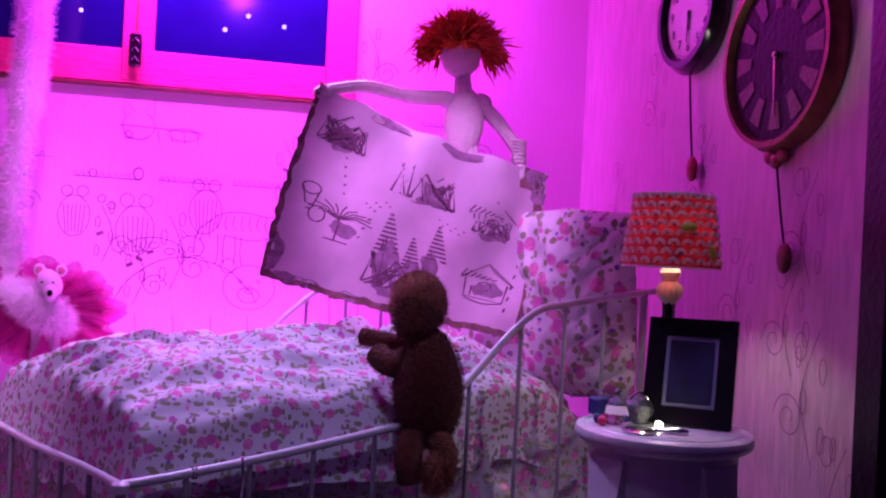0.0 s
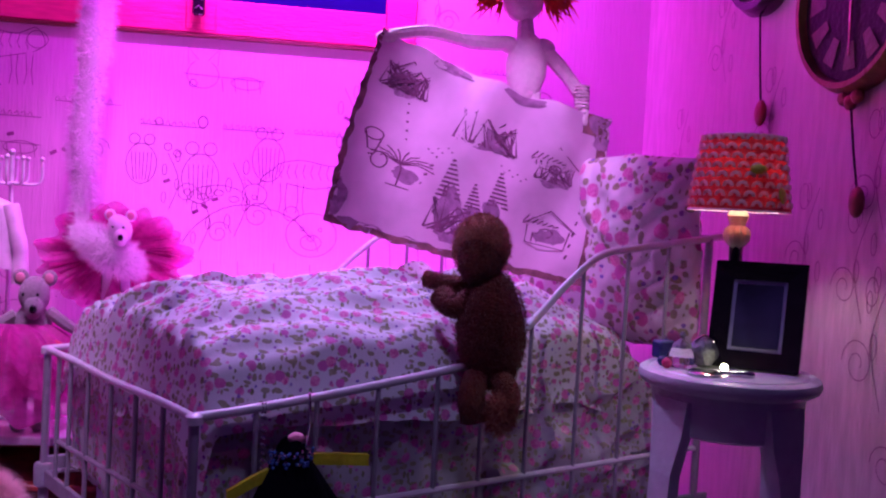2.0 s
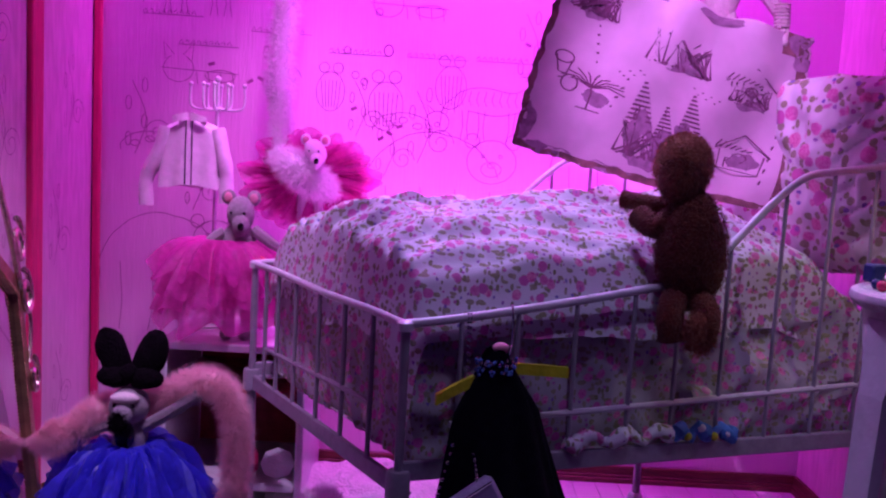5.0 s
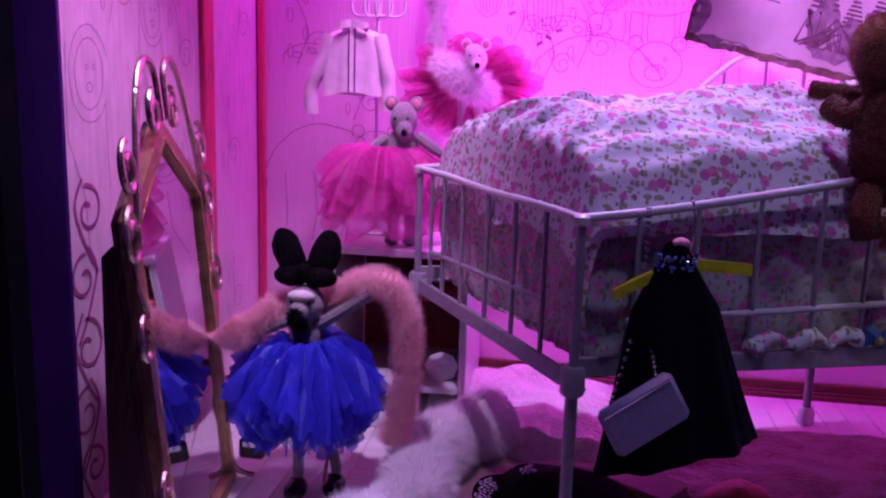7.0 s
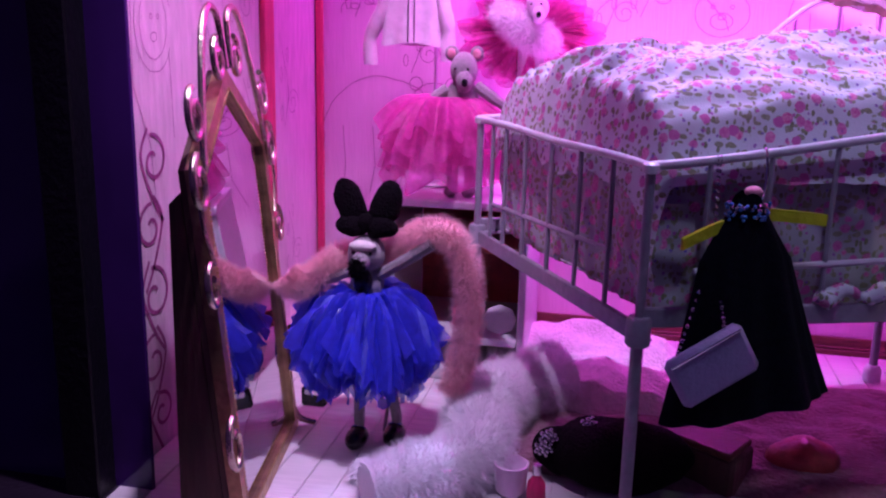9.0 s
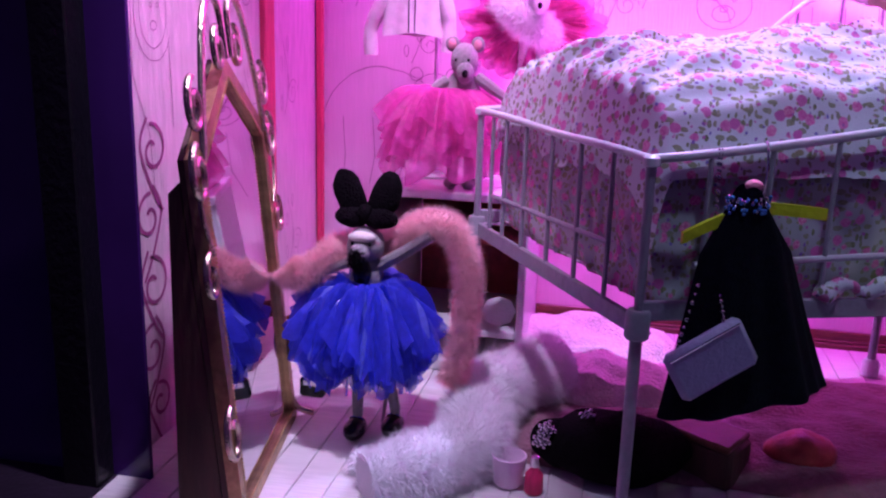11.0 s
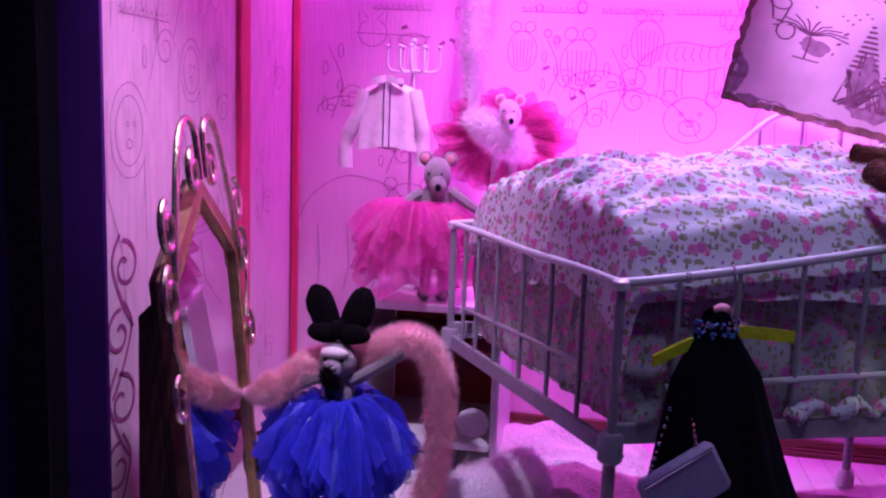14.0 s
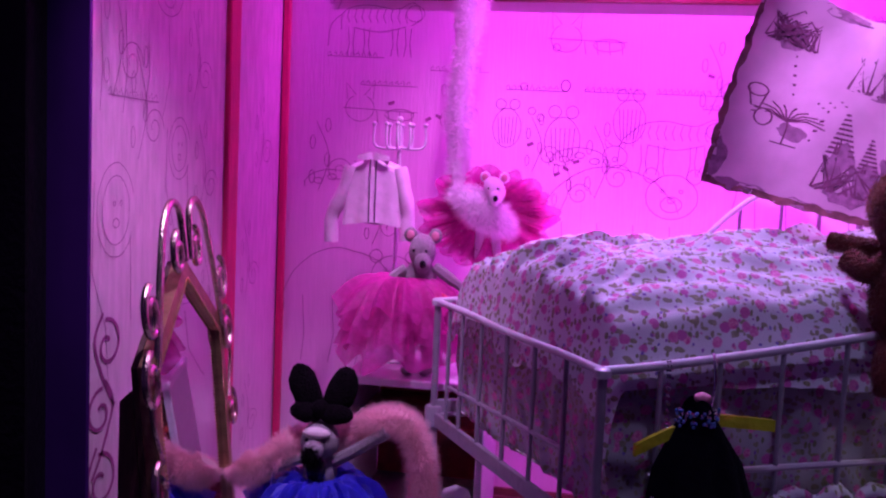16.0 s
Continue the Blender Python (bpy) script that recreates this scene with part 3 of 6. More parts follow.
for kind, x, z, s in ((bear, 0.200, 0.866, 0.98), (bear, 0.75, 0.95, 0.8), (bear, -0.72, 0.55, 0.9), (owl, 0.050, 1.192, 1.15), (owl, -0.351, 1.150, 1.05), (cat, -0.17, 1.37, 1.0), (tiger, 0.204, 1.043, 0.92), (small_cat, -0.055, 0.960, 1.0), (small_cat, 0.415, 0.945, 0.9), (owl, -0.165, 1.13, 1.3), (cat, -0.86, 1.12, 1.0), (small_cat, -0.90, 0.85, 1.0), (tiger, -0.80, 1.40, 0.9)):
    drawing(kind(x, z, s), on_back, "animal_drawing", "thin ink line drawing of an animal on pink paper")
for x, z, s in ((-0.05, 0.97, 1.2), (-0.16, 0.90, 1.0), (-0.26, 1.02, 0.9), (0.30, 1.25, 1.1), (-0.55, 1.15, 1.0), (-0.80, 0.75, 1.0), (-1.0, 0.95, 1.2), (0.60, 1.30, 1.0), (0.9, 1.4, 1.0), (1.1, 1.1, 1.2), (-0.95, 1.55, 1.0), (0.56, 1.65, 1.0)):
    drawing(sprig(x, z, s), on_back, "sprig_drawing", "thin ink drawing of a leafy sprig")
for x, z, turn in ((-0.176, 0.925, 0.5), (-0.148, 0.944, -0.5), (-0.115, 0.968, 0.3), (-0.27, 1.02, 0.4), (0.30, 1.26, -0.4), (-0.62, 1.09, 0.5), (-0.585, 1.10, -0.5), (-0.75, 1.14, 0.3)):
    drawing([[(x + 0.011 * k * math.cos(turn), z + 0.011 * k * math.sin(turn)) for k in (-1, -0.5, 0, 0.5, 1)]], on_back, "leaf_drawing", "small filled ink leaf on the paper", 0.011)
for x, z in ((-0.10, 1.205), (-0.36, 1.205), (0.33, 1.205), (-0.86, 1.205), (0.13, 1.205), (-0.62, 1.26), (0.28, 1.16), (0.75, 1.45), (-0.98, 1.30)):
    drawing(scribble(x, z, 1.0), on_back, "scribble_drawing", "row of small ink scribbles")
drawing([ring(-0.163, 1.216, 0.015, 0.019)], on_back, "ring_drawing", "heavy ink ring on the paper", 0.004)
for x, z in ((-0.27, 1.13), (-0.24, 1.11), (-0.30, 1.21), (-0.20, 1.34)):
    drawing([ring(x, z, 0.012)], on_back, "ring_drawing", "small ink ring on the paper", 0.0025)
drawing(lion(1.70, 0.80, 1.35), on_left, "lion_drawing", "thin ink drawing of a lion on pink paper")
drawing(lion(2.02, 0.95, 1.0), on_left, "lion_drawing", "thin ink drawing of a lion on pink paper")
drawing(bear(1.95, 1.35, 0.9), on_left, "bear_drawing", "thin ink line drawing of an animal on pink paper")
for y, z, s in ((1.8, 1.05, 1.3), (1.95, 0.68, 1.0), (2.15, 0.9, 1.2), (2.2, 0.55, 1.0), (2.5, 0.6, 1.2), (2.6, 1.0, 1.2), (1.68, 1.2, 1.4), (2.1, 1.2, 1.2), (2.53, 0.1, 1.1)):
    drawing(sprig(y, z, s), on_left, "sprig_drawing", "thin ink drawing of a leafy sprig")
drawing(scribble(1.66, 1.07, 1.2, 10), on_left, "scribble_drawing", "row of small ink scribbles")
for k, (y, z, r) in enumerate(((1.668, 0.490, 0.062), (1.640, 0.335, 0.058), (1.645, 0.170, 0.070), (1.625, 0.010, 0.066), (1.65, -0.13, 0.05))):
    f = 1 if k % 2 else -1
    tail = bend([(y + f * 0.02, z + r * 1.25, 0), (y + f * 0.055, z + 0.2 * r, 0), (y + f * 0.01, z - 0.09, 0), (y - f * 0.035, z - 0.15, 0)], 6)
    drawing([curl(y, z, r, 1.15, f, 1.4), tail], on_left, "scroll_painting", "dark rose painted scroll on the side wall", 0.010, INK_ROSE)
for y, z, s in ((1.5, 0.9, 1.2), (1.42, 0.75, 1.4), (1.9, 1.25, 1.2), (2.2, 1.5, 1.2), (1.45, 1.1, 1.2), (1.7, 0.95, 1.2), (2.45, 1.2, 1.2), (1.32, 0.55, 1.2)):
    drawing(sprig(y, z, s) + [ring(y + 0.05, z + 0.1, 0.02, 0.03)], on_right, "sprig_drawing", "thin ink drawing of a leafy sprig")


# ---- the bed ----
FL, BL, HD = Vector((-0.014, 1.430, 0)), Vector((-0.446, 2.142, 0)), Vector((1.195, 1.872, 0))
LONG, WIDE = (HD - FL).length, (BL - FL).length
U, V = (HD - FL).normalized(), (BL - FL).normalized()
OUT = Vector((U.y, -U.x, 0))


def bed(u, v, z):
    return FL + U * u + V * v + Vector((0, 0, z))


bedstead = thing("bed", (FL.x, FL.y, FLOOR), "white enamelled iron bedstead with spindle rails", "bed")


def rail_height(u):
    """The side rail: low at the foot, then an S-curve up to the head."""
    if u < 0.58:
        return 0.574 + 0.075 * (u / 0.58) ** 1.25
    s = min(1, (u - 0.58) / 0.36)
    return 0.649 + 0.237 * (s * s * (3 - 2 * s)) + 0.057 * max(0, (u - 0.85) / (LONG - 0.85))


FRAMEZ = 0.262
for v in (0, WIDE):
    for u, top in ((0, 0.572), (LONG - 0.045, rail_height(LONG - 0.045))):
        g = Geo()
        g.tube([bed(u, v, FLOOR + 0.05), bed(u, v, FRAMEZ)], 0.0125, SHADEDENAMEL, 10)
        g.tube([bed(u, v, FRAMEZ), bed(u, v, top)], 0.0095, SHADEDENAMEL, 10)
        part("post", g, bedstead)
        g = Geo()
        g.lathe([(0.019, -0.035), (0.024, -0.03), (0.024, 0.018), (0.020, 0.024)], at(*bed(u, v, FRAMEZ)), SHADEDENAMEL, 16)
        part("sleeve", g, bedstead)
        g = Geo()
        g.lathe([(0.016, 0), (0.026, 0.004), (0.026, 0.04), (0.018, 0.055)], at(*bed(u, v, FLOOR + 0.001)), ENAMEL, 16)
        part("foot_cap", g, bedstead)
        if u == 0:
            g = Geo()
            g.lathe([(0.011, -0.012), (0.0165, -0.010), (0.0165, 0.004), (0.010, 0.009)], at(*bed(u, v, top)), ENAMEL, 14)
            part("cap", g, bedstead)
    g = Geo()
    g.tube([bed(u * LONG / 60, v, rail_height(u * LONG / 60)) for u in range(61)], 0.0088, ENAMEL, 10)
    part("side_rail", g, bedstead)
    g = Geo()
    g.tube([bed(0.1, v, 0.372), bed(LONG - 0.05, v, 0.418)], 0.007, ENAMEL, 8)
    part("middle_rail", g, bedstead)
    for u in (0.115, 0.235, 0.365, 0.50, 0.61, 0.728, 0.862, 0.99, 1.112):
        g = Geo()
        g.tube([bed(u, v, FRAMEZ + 0.02), bed(u, v, rail_height(u))], 0.0052, SHADEDENAMEL, 8)
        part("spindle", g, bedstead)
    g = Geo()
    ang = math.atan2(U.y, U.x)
    g.box(at(*bed(LONG / 2, v, 0.283)) @ Matrix.Rotation(ang, 4, "Z"), (LONG, 0.012, 0.040), SHADEDENAMEL, 0.003)
    g.box(at(*bed(LONG / 2, v + (0.014 if v == 0 else -0.014), 0.266)) @ Matrix.Rotation(ang, 4, "Z"), (LONG, 0.035, 0.006), SHADEDENAMEL, 0.002)
    part("frame_bar", g, bedstead)
for u in (0.0, LONG - 0.045):
    g = Geo()
    top = 0.572 if u == 0 else rail_height(u)
    g.tube([bed(u, k * WIDE / 10, top + (0.002 * math.sin(k))) for k in range(11)], 0.0085, ENAMEL if u == 0 else SHADEDENAMEL, 10)
    part("end_rail", g, bedstead)
    g = Geo()
    g.tube([bed(u, 0.13, 0.385), bed(u, WIDE - 0.10, 0.360)], 0.006, SHADEDENAMEL, 8)
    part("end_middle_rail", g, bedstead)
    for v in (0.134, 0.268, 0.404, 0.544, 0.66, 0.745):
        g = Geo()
        g.tube([bed(u, v, FRAMEZ), bed(u, v, top)], 0.0055, SHADEDENAMEL, 8)
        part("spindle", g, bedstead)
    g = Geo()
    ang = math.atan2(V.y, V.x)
    g.box(at(*bed(u, WIDE / 2, 0.252)) @ Matrix.Rotation(ang, 4, "Z"), (WIDE, 0.012, 0.040), SHADEDENAMEL, 0.003)
    g.box(at(*bed(u + (0.016 if u == 0 else -0.016), WIDE / 2, 0.236)) @ Matrix.Rotation(ang, 4, "Z"), (WIDE, 0.032, 0.006), SHADEDENAMEL, 0.002)
    part("end_bar", g, bedstead)


# mattress wrapped in the same rose cotton, its shade painted in, seen through the spindles
def mattress_skin(a, b):
    """Round the bed: a goes about the edge, b from the bottom to the top."""
    per = [(0.03, 0.028), (LONG - 0.09, 0.028), (LONG - 0.09, WIDE - 0.028), (0.03, WIDE - 0.028)]
    q = a * 4 % 4
    i = int(q) % 4
    (u0, v0), (u1, v1) = per[i], per[(i + 1) % 4]
    u, v = u0 + (u1 - u0) * (q - int(q)), v0 + (v1 - v0) * (q - int(q))
    z = 0.278 + b * 0.330
    head = min(1, max(0, (u - 0.52) / 0.2)) if v < WIDE / 2 else 0.0
    p = bed(u, v, z)
    inward = (bed(LONG / 2, WIDE / 2, z) - p).normalized()
    fold = 0.020 * noise.noise((p.x * 11 + z * 9, p.y * 11, z * 6)) + 0.010 * noise.noise((p.x * 40, p.y * 40, z * 14)) + 0.012
    ridge = abs(noise.noise((u * 7 - z * 10, z * 3 + u * 4, 3.0)))
    fold += head * (0.055 * b - 0.034 * (1 - min(1, ridge / 0.22)) + 0.016)
    near = math.exp(-((u - 0.12) / 0.14) ** 2) if v < 0.1 else 0.0
    fold -= near * 0.022 * (1 - min(1, abs(noise.noise((u * 9 + z * 9, z * 12, 5.0))) / 0.2))
    return p + inward * (fold + 0.012 * math.sin(b * math.pi) * -1 + 0.012)


g = Geo()
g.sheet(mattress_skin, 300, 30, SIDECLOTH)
g.add([bed(0.05, 0.05, 0.285), bed(LONG - 0.1, 0.05, 0.285), bed(LONG - 0.1, WIDE - 0.05, 0.285), bed(0.05, WIDE - 0.05, 0.285)], [(0, 1, 2, 3)], QUILT)
single("mattress", g, "mattress wrapped in white rose-printed cotton", "mattress")


def quilt_top(a, b):
    u = 0.006 + a * (LONG - 0.06)
    v = 0.010 + b * (WIDE - 0.02)
    over = math.exp(-(a / 0.035) ** 2) * math.exp(-((b - 0.58) / 0.30) ** 4)
    u += 0.012 - 0.010 * over
    side = math.exp(-(b / 0.05) ** 2)
    v += side * (0.004 + 0.056 * min(1, max(0, (a - 0.50) / 0.15)))
    edge_v = min(b, 1 - b) * WIDE
    rise = 1 - math.exp(-edge_v / 0.12)
    foot = 1 - math.exp(-max(0.0, a * LONG) / 0.16)
    body = 0.615 + 0.185 * rise * (0.40 + 0.60 * foot)
    if a > 0.74:
        body -= 0.15 * ((a - 0.74) / 0.26) ** 1.4
    p = bed(u, v, 0)
    folds = 0.028 * noise.noise((p.x * 4.5 + 3, p.y * 6.0, 1.0)) + 0.024 * noise.noise((p.x * 5 + p.y * 9, p.y * 14 - p.x * 6, 4.0)) + 0.003 * noise.noise((p.x * 26, p.y * 30, 8.0))
    crease = abs(noise.noise((p.x * 3.0 - p.y * 2.0, p.y * 9.0 - p.x * 3.0, 6.0)))
    folds += 0.024 * (1 - min(1, crease / 0.16)) - 0.006 * (1 - min(1, abs(noise.noise((p.x * 8, p.y * 12, 15.0))) / 0.12))
    ridge = 0.034 * math.exp(-((v - 0.27 + 0.06 * math.sin(u * 5)) / 0.035) ** 2) * (0.3 + 0.7 * min(1, max(0, (u - 0.25) / 0.3)))
    ridge -= 0.034 * math.exp(-((v - 0.20 + 0.05 * math.sin(u * 6 + 1)) / 0.03) ** 2) * min(1, max(0, (u - 0.3) / 0.3))
    z = body + (folds + ridge) * (0.4 + 0.6 * rise)
    if edge_v < 0.05:
        z -= 0.085 * (1 - edge_v / 0.05) ** 2
    if a < 0.03:
        z -= 0.17 * (1 - a / 0.03) ** 2
    if a > 0.97:
        z -= 0.12 * ((a - 0.97) / 0.03) ** 2
    return bed(u, v, z)


g = Geo()
g.sheet(quilt_top, 170, 130, QUILT)
single("quilt", g, "rumpled white quilt printed with pink roses", "quilt")


# the corner of a white pillow under the quilt at the foot
def cushion(m, sx, sy, sz, mat, n=26, seed=0.0, wave=0.01, ruche=0.0, rside=-1):
    g = Geo()
    for sign in (1, -1):
        def face(a, b, sign=sign):
            x, y = a * 2 - 1, b * 2 - 1
            puff = (max(0, 1 - abs(x) ** 3.2) * max(0, 1 - abs(y) ** 3.2)) ** 0.5
            pinch = 1 - 0.06 * (abs(x * y)) ** 0.5
            w = wave * noise.noise((x * 3 + seed, y * 3, sign)) + wave * 0.5 * noise.noise((x * 9, y * 5 + seed, sign * 2))
            w += ruche * max(0, math.sin((x * 0.9 + y * 1.6) * 13 + 2 * noise.noise((x * 2, y * 2, 1.0)))) ** 3 * max(0, min(1, (x * rside + 0.25) * 1.6))
            q = (sx * x * pinch, sy * y * pinch, sign * (sz * puff) + w * puff)
            return m @ Vector(q)
        g.sheet((lambda a, b, f=face: f(a, b)) if sign > 0 else (lambda a, b, f=face: f(1 - a, b)), n, n, mat)
    return g


single("folded_cloth", cushion(at(-0.11, 2.05, 0.735) @ pose(0, 0, 0, 8, -12, 30), 0.12, 0.07, 0.03, WHITECLOTH, 16, 3.0), "white cotton cloth folded on the quilt", "cloth")

# upright pillows at the head
PIL = Vector((1.035, 2.045, 0.895))
m = at(*PIL) @ Matrix.Rotation(math.atan2(V.y, V.x), 4, "Z") @ pose(0, 0, 0, 84, 0, 0)
single("pillow", cushion(m, 0.205, 0.255, 0.055, PILLOWCASE, 64, 5.0, 0.02, 0.014), "rose-printed pillow standing against the bed head", "pillow", "pillows")
m2 = at(*(PIL + V * 0.30 + U * 0.02 + Vector((0, 0, -0.08)))) @ Matrix.Rotation(math.atan2(V.y, V.x), 4, "Z") @ pose(0, 0, 0, 82, 0, 0)
single("pillow", cushion(m2, 0.19, 0.24, 0.05, PILLOWCASE, 30, 9.0, 0.015), "rose-printed pillow standing against the bed head", "pillow", "pillows")


# ---- soft toys and their clothes ----
def frill(geo, c, z0, z1, r0, r1, mat, waves, depth, seed, n=150, rows=9, lift=0.0, flat=1.0):
    """A ruffled skirt layer round the axis at c."""
    def fn(a, b):
        th = 2 * math.pi * a
        s = math.sin(waves * th + seed) * 0.6 + math.sin(waves * 1.7 * th + seed * 2.1) * 0.4
        r = r0 + (r1 - r0) * b ** 0.75 + depth * s * b
        z = z0 + (z1 - z0) * b ** 1.2 + lift * math.sin(b * math.pi) + depth * 0.5 * math.cos(waves * th * 1.3 + seed) * b + 0.02 * b * noise.noise((math.cos(th) * 3, math.sin(th) * 3, seed))
        return (c[0] + r * math.cos(th), c[1] + r * math.sin(th) * flat, z)
    geo.sheet(fn, n, rows, mat)


def sequins(geo, c, r, z0, z1, count, seed):
    rnd = random.Random(seed)
    for _ in range(count):
        th, z = rnd.uniform(math.pi, 2 * math.pi), rnd.uniform(z0, z1)
        rr = r * (0.55 + 0.5 * (z1 - z) / (z1 - z0))
        geo.ball((c[0] + rr * math.cos(th), c[1] + rr * math.sin(th) - 0.006, z), 0.0022, CHROME, seg=6)


# grey mouse in front of the mirror
MX, MY = -0.660, 1.80
g = Geo()
g.ball((MX, MY, 0.295), (0.046, 0.05, 0.045), GREYFELT, rough=0.004)
g.ball((MX - 0.002, MY - 0.045, 0.285), (0.024, 0.038, 0.024), GREYFELT, rough=0.003)
g.ball((MX, MY - 0.034, 0.322), (0.034, 0.018, 0.012), CALICO, rough=0.004)
g.furred_ball((MX - 0.002, MY - 0.074, 0.277), (0.015, 0.012, 0.022), BLACKVELVET, 400, 0.014, None, 0.0016)
for s in (-1, 1):
    g.ball((MX + s * 0.021, MY - 0.042, 0.306), 0.005, DARKBEAD, seg=8)
g.ball((MX, MY + 0.005, 0.215), (0.042, 0.038, 0.065), GREYFELT, rough=0.004)
g.ball((MX, MY - 0.033, 0.235), (0.024, 0.012, 0.036), DARKBEAD, rough=0.003)
g.tube(bend([(MX - 0.035, MY, 0.25), (MX - 0.075, MY - 0.01, 0.235), (MX - 0.135, MY - 0.005, 0.205)], 4), 0.013, GREYFELT)
g.tube(bend([(MX + 0.035, MY, 0.245), (MX + 0.095, MY - 0.012, 0.285), (MX + 0.165, MY - 0.02, 0.335)], 4), 0.015, GREYFELT)
for x, y, z in ((MX - 0.012, MY - 0.02, FLOOR + 0.037), (MX + 0.075, MY + 0.02, FLOOR + 0.037)):
    g.tube([(MX + (0.02 if x > MX else -0.015), MY, 0.16), (x, y, z + 0.05), (x, y, z + 0.02)], [0.019, 0.014, 0.012], GREYFELT)
    g.ball((x, y - 0.022, z + 0.012), (0.028, 0.050, 0.026), DARKBEAD, seg=16)
    g.tube(ring3 := [(x + 0.019 * math.cos(q), y - 0.012, z + 0.032 + 0.006 * math.sin(q)) for q in (k * 0.7 for k in range(9))], 0.0025, CHROME, 5)
g.tube(bend([(MX + 0.02, MY + 0.03, 0.12), (MX + 0.045, MY + 0.05, -0.05), (MX + 0.035, MY + 0.05, -0.19)], 5), 0.005, GREYFELT)
single("toy_mouse", g, "grey felt toy mouse with shiny black shoes before the mirror", "toy mouse", "toy mice").location.z = -0.025

g = Geo()
for s in (-1, 1):
    g.ball((MX + s * 0.044, MY + 0.01, 0.400), (0.038, 0.022, 0.066), BLACKVELVET, pose(0, 0, 0, 0, s * 20, 0), rough=0.006, freq=40)
    g.ball((MX + s * 0.034, MY + 0.0, 0.350), (0.044, 0.024, 0.028), BLACKVELVET, rough=0.005, freq=40)
g.ball((MX, MY - 0.008, 0.362), (0.020, 0.02, 0.022), BLACKVELVET)
single("hair_bow", g, "large black velvet bow on the mouse's head", "bow").location.z = -0.012

tutu = thing("blue_tutu", (MX, MY, 0.1), "bright blue layered tulle tutu with sequins", "tutu")
g = Geo()
for k, (r1, z1, mat, sd) in enumerate(((0.105, -0.010, BLUETULLE, 0.4), (0.125, 0.025, BLUETULLE, 2.2), (0.130, 0.065, BLUETULLE, 3.9))):
    frill(g, (MX + 0.005, MY), 0.205, z1, 0.030, r1, mat, 6 + 2 * k, 0.035, sd, n=220, rows=11, lift=0.02)
part("underskirt", g, tutu)
rnd = random.Random(31)
for _ in range(110):
    q, r0 = rnd.uniform(0, math.pi * 2), rnd.uniform(0.03, 0.06)
    drop = rnd.random() ** 0.8
    r1, zb = 0.172 - 0.055 * drop * drop + rnd.uniform(-0.03, 0.02), 0.092 - 0.128 * drop + rnd.uniform(-0.02, 0.02)
    w, zt, ph, tw = rnd.uniform(0.022, 0.048), rnd.uniform(0.17, 0.21), rnd.uniform(0, 6), rnd.uniform(-0.25, 0.25)

    def petal(a, b):
        th, rr = q + tw * b, r0 + (r1 - r0) * b
        side, puff = (a - 0.5) * 2 * w * (0.25 + 0.9 * b), 0.016 * math.sin(a * 13 + ph) * b + 0.012 * math.sin(a * 5 + b * 6 + ph)
        tip = 0.022 * b ** 4 * math.sin(a * 9 + ph * 2)
        return (MX + (rr + puff) * math.cos(th) - side * math.sin(th), MY + (rr + puff) * math.sin(th) + side * math.cos(th), zt + (zb - zt) * b ** 1.7 + 0.03 * math.sin(b * 3.1) + puff * 0.6 + tip)

    g = Geo()
    g.sheet(petal, 10, 8, PALETULLE if rnd.random() < 0.25 else BLUETULLE)
    part("petal", g, tutu)
g = Geo()
sequins(g, (MX, MY), 0.165, -0.02, 0.17, 70, 3)
part("sequins", g, tutu, "tiny bright sequins")["kind"] = "stuff"
tutu.location.z -= 0.025

g = Geo()
g.furred_tube(bend([(MX - 0.205, MY - 0.01, 0.226), (MX - 0.190, MY - 0.01, 0.212), (MX - 0.165, MY - 0.01, 0.208), (MX - 0.115, MY, 0.240), (MX - 0.075, MY + 0.01, 0.278), (MX - 0.02, MY + 0.05, 0.285), (MX + 0.05, MY + 0.05, 0.295), (MX + 0.105, MY + 0.02, 0.332), (MX + 0.16, MY, 0.362), (MX + 0.215, MY + 0.005, 0.345), (MX + 0.248, MY + 0.005, 0.265), (MX + 0.252, MY + 0.01, 0.14), (MX + 0.235, MY + 0.02, 0.02), (MX + 0.215, MY + 0.03, -0.05)], 6), 0.025, PEACHFUR, 30000, 0.028, 0.0007)
single("feather_boa", g, "fluffy peach feather boa over the mouse's arms", "boa").location.z = -0.025

bag = thing("mini_handbag", (MX - 0.105, MY - 0.09, -0.10), "tiny black handbag with a crystal clasp", "handbag")
g = Geo()
g.box(at(MX - 0.105, MY - 0.09, -0.075), (0.062, 0.025, 0.05), DARKBEAD, 0.006)
part("body", g, bag)
g = Geo()
g.box(at(MX - 0.105, MY - 0.104, -0.06), (0.040, 0.006, 0.016), CHROME, 0.002)
part("clasp", g, bag, "crystal clasp")
g = Geo()
g.tube(bend([(MX - 0.125, MY - 0.09, -0.05), (MX - 0.112, MY - 0.06, 0.08), (MX - 0.105, MY - 0.02, 0.21), (MX - 0.098, MY - 0.06, 0.08), (MX - 0.085, MY - 0.09, -0.05)], 5), 0.0018, CHROME, 5)
part("strap", g, bag, "thin bright chain strap")


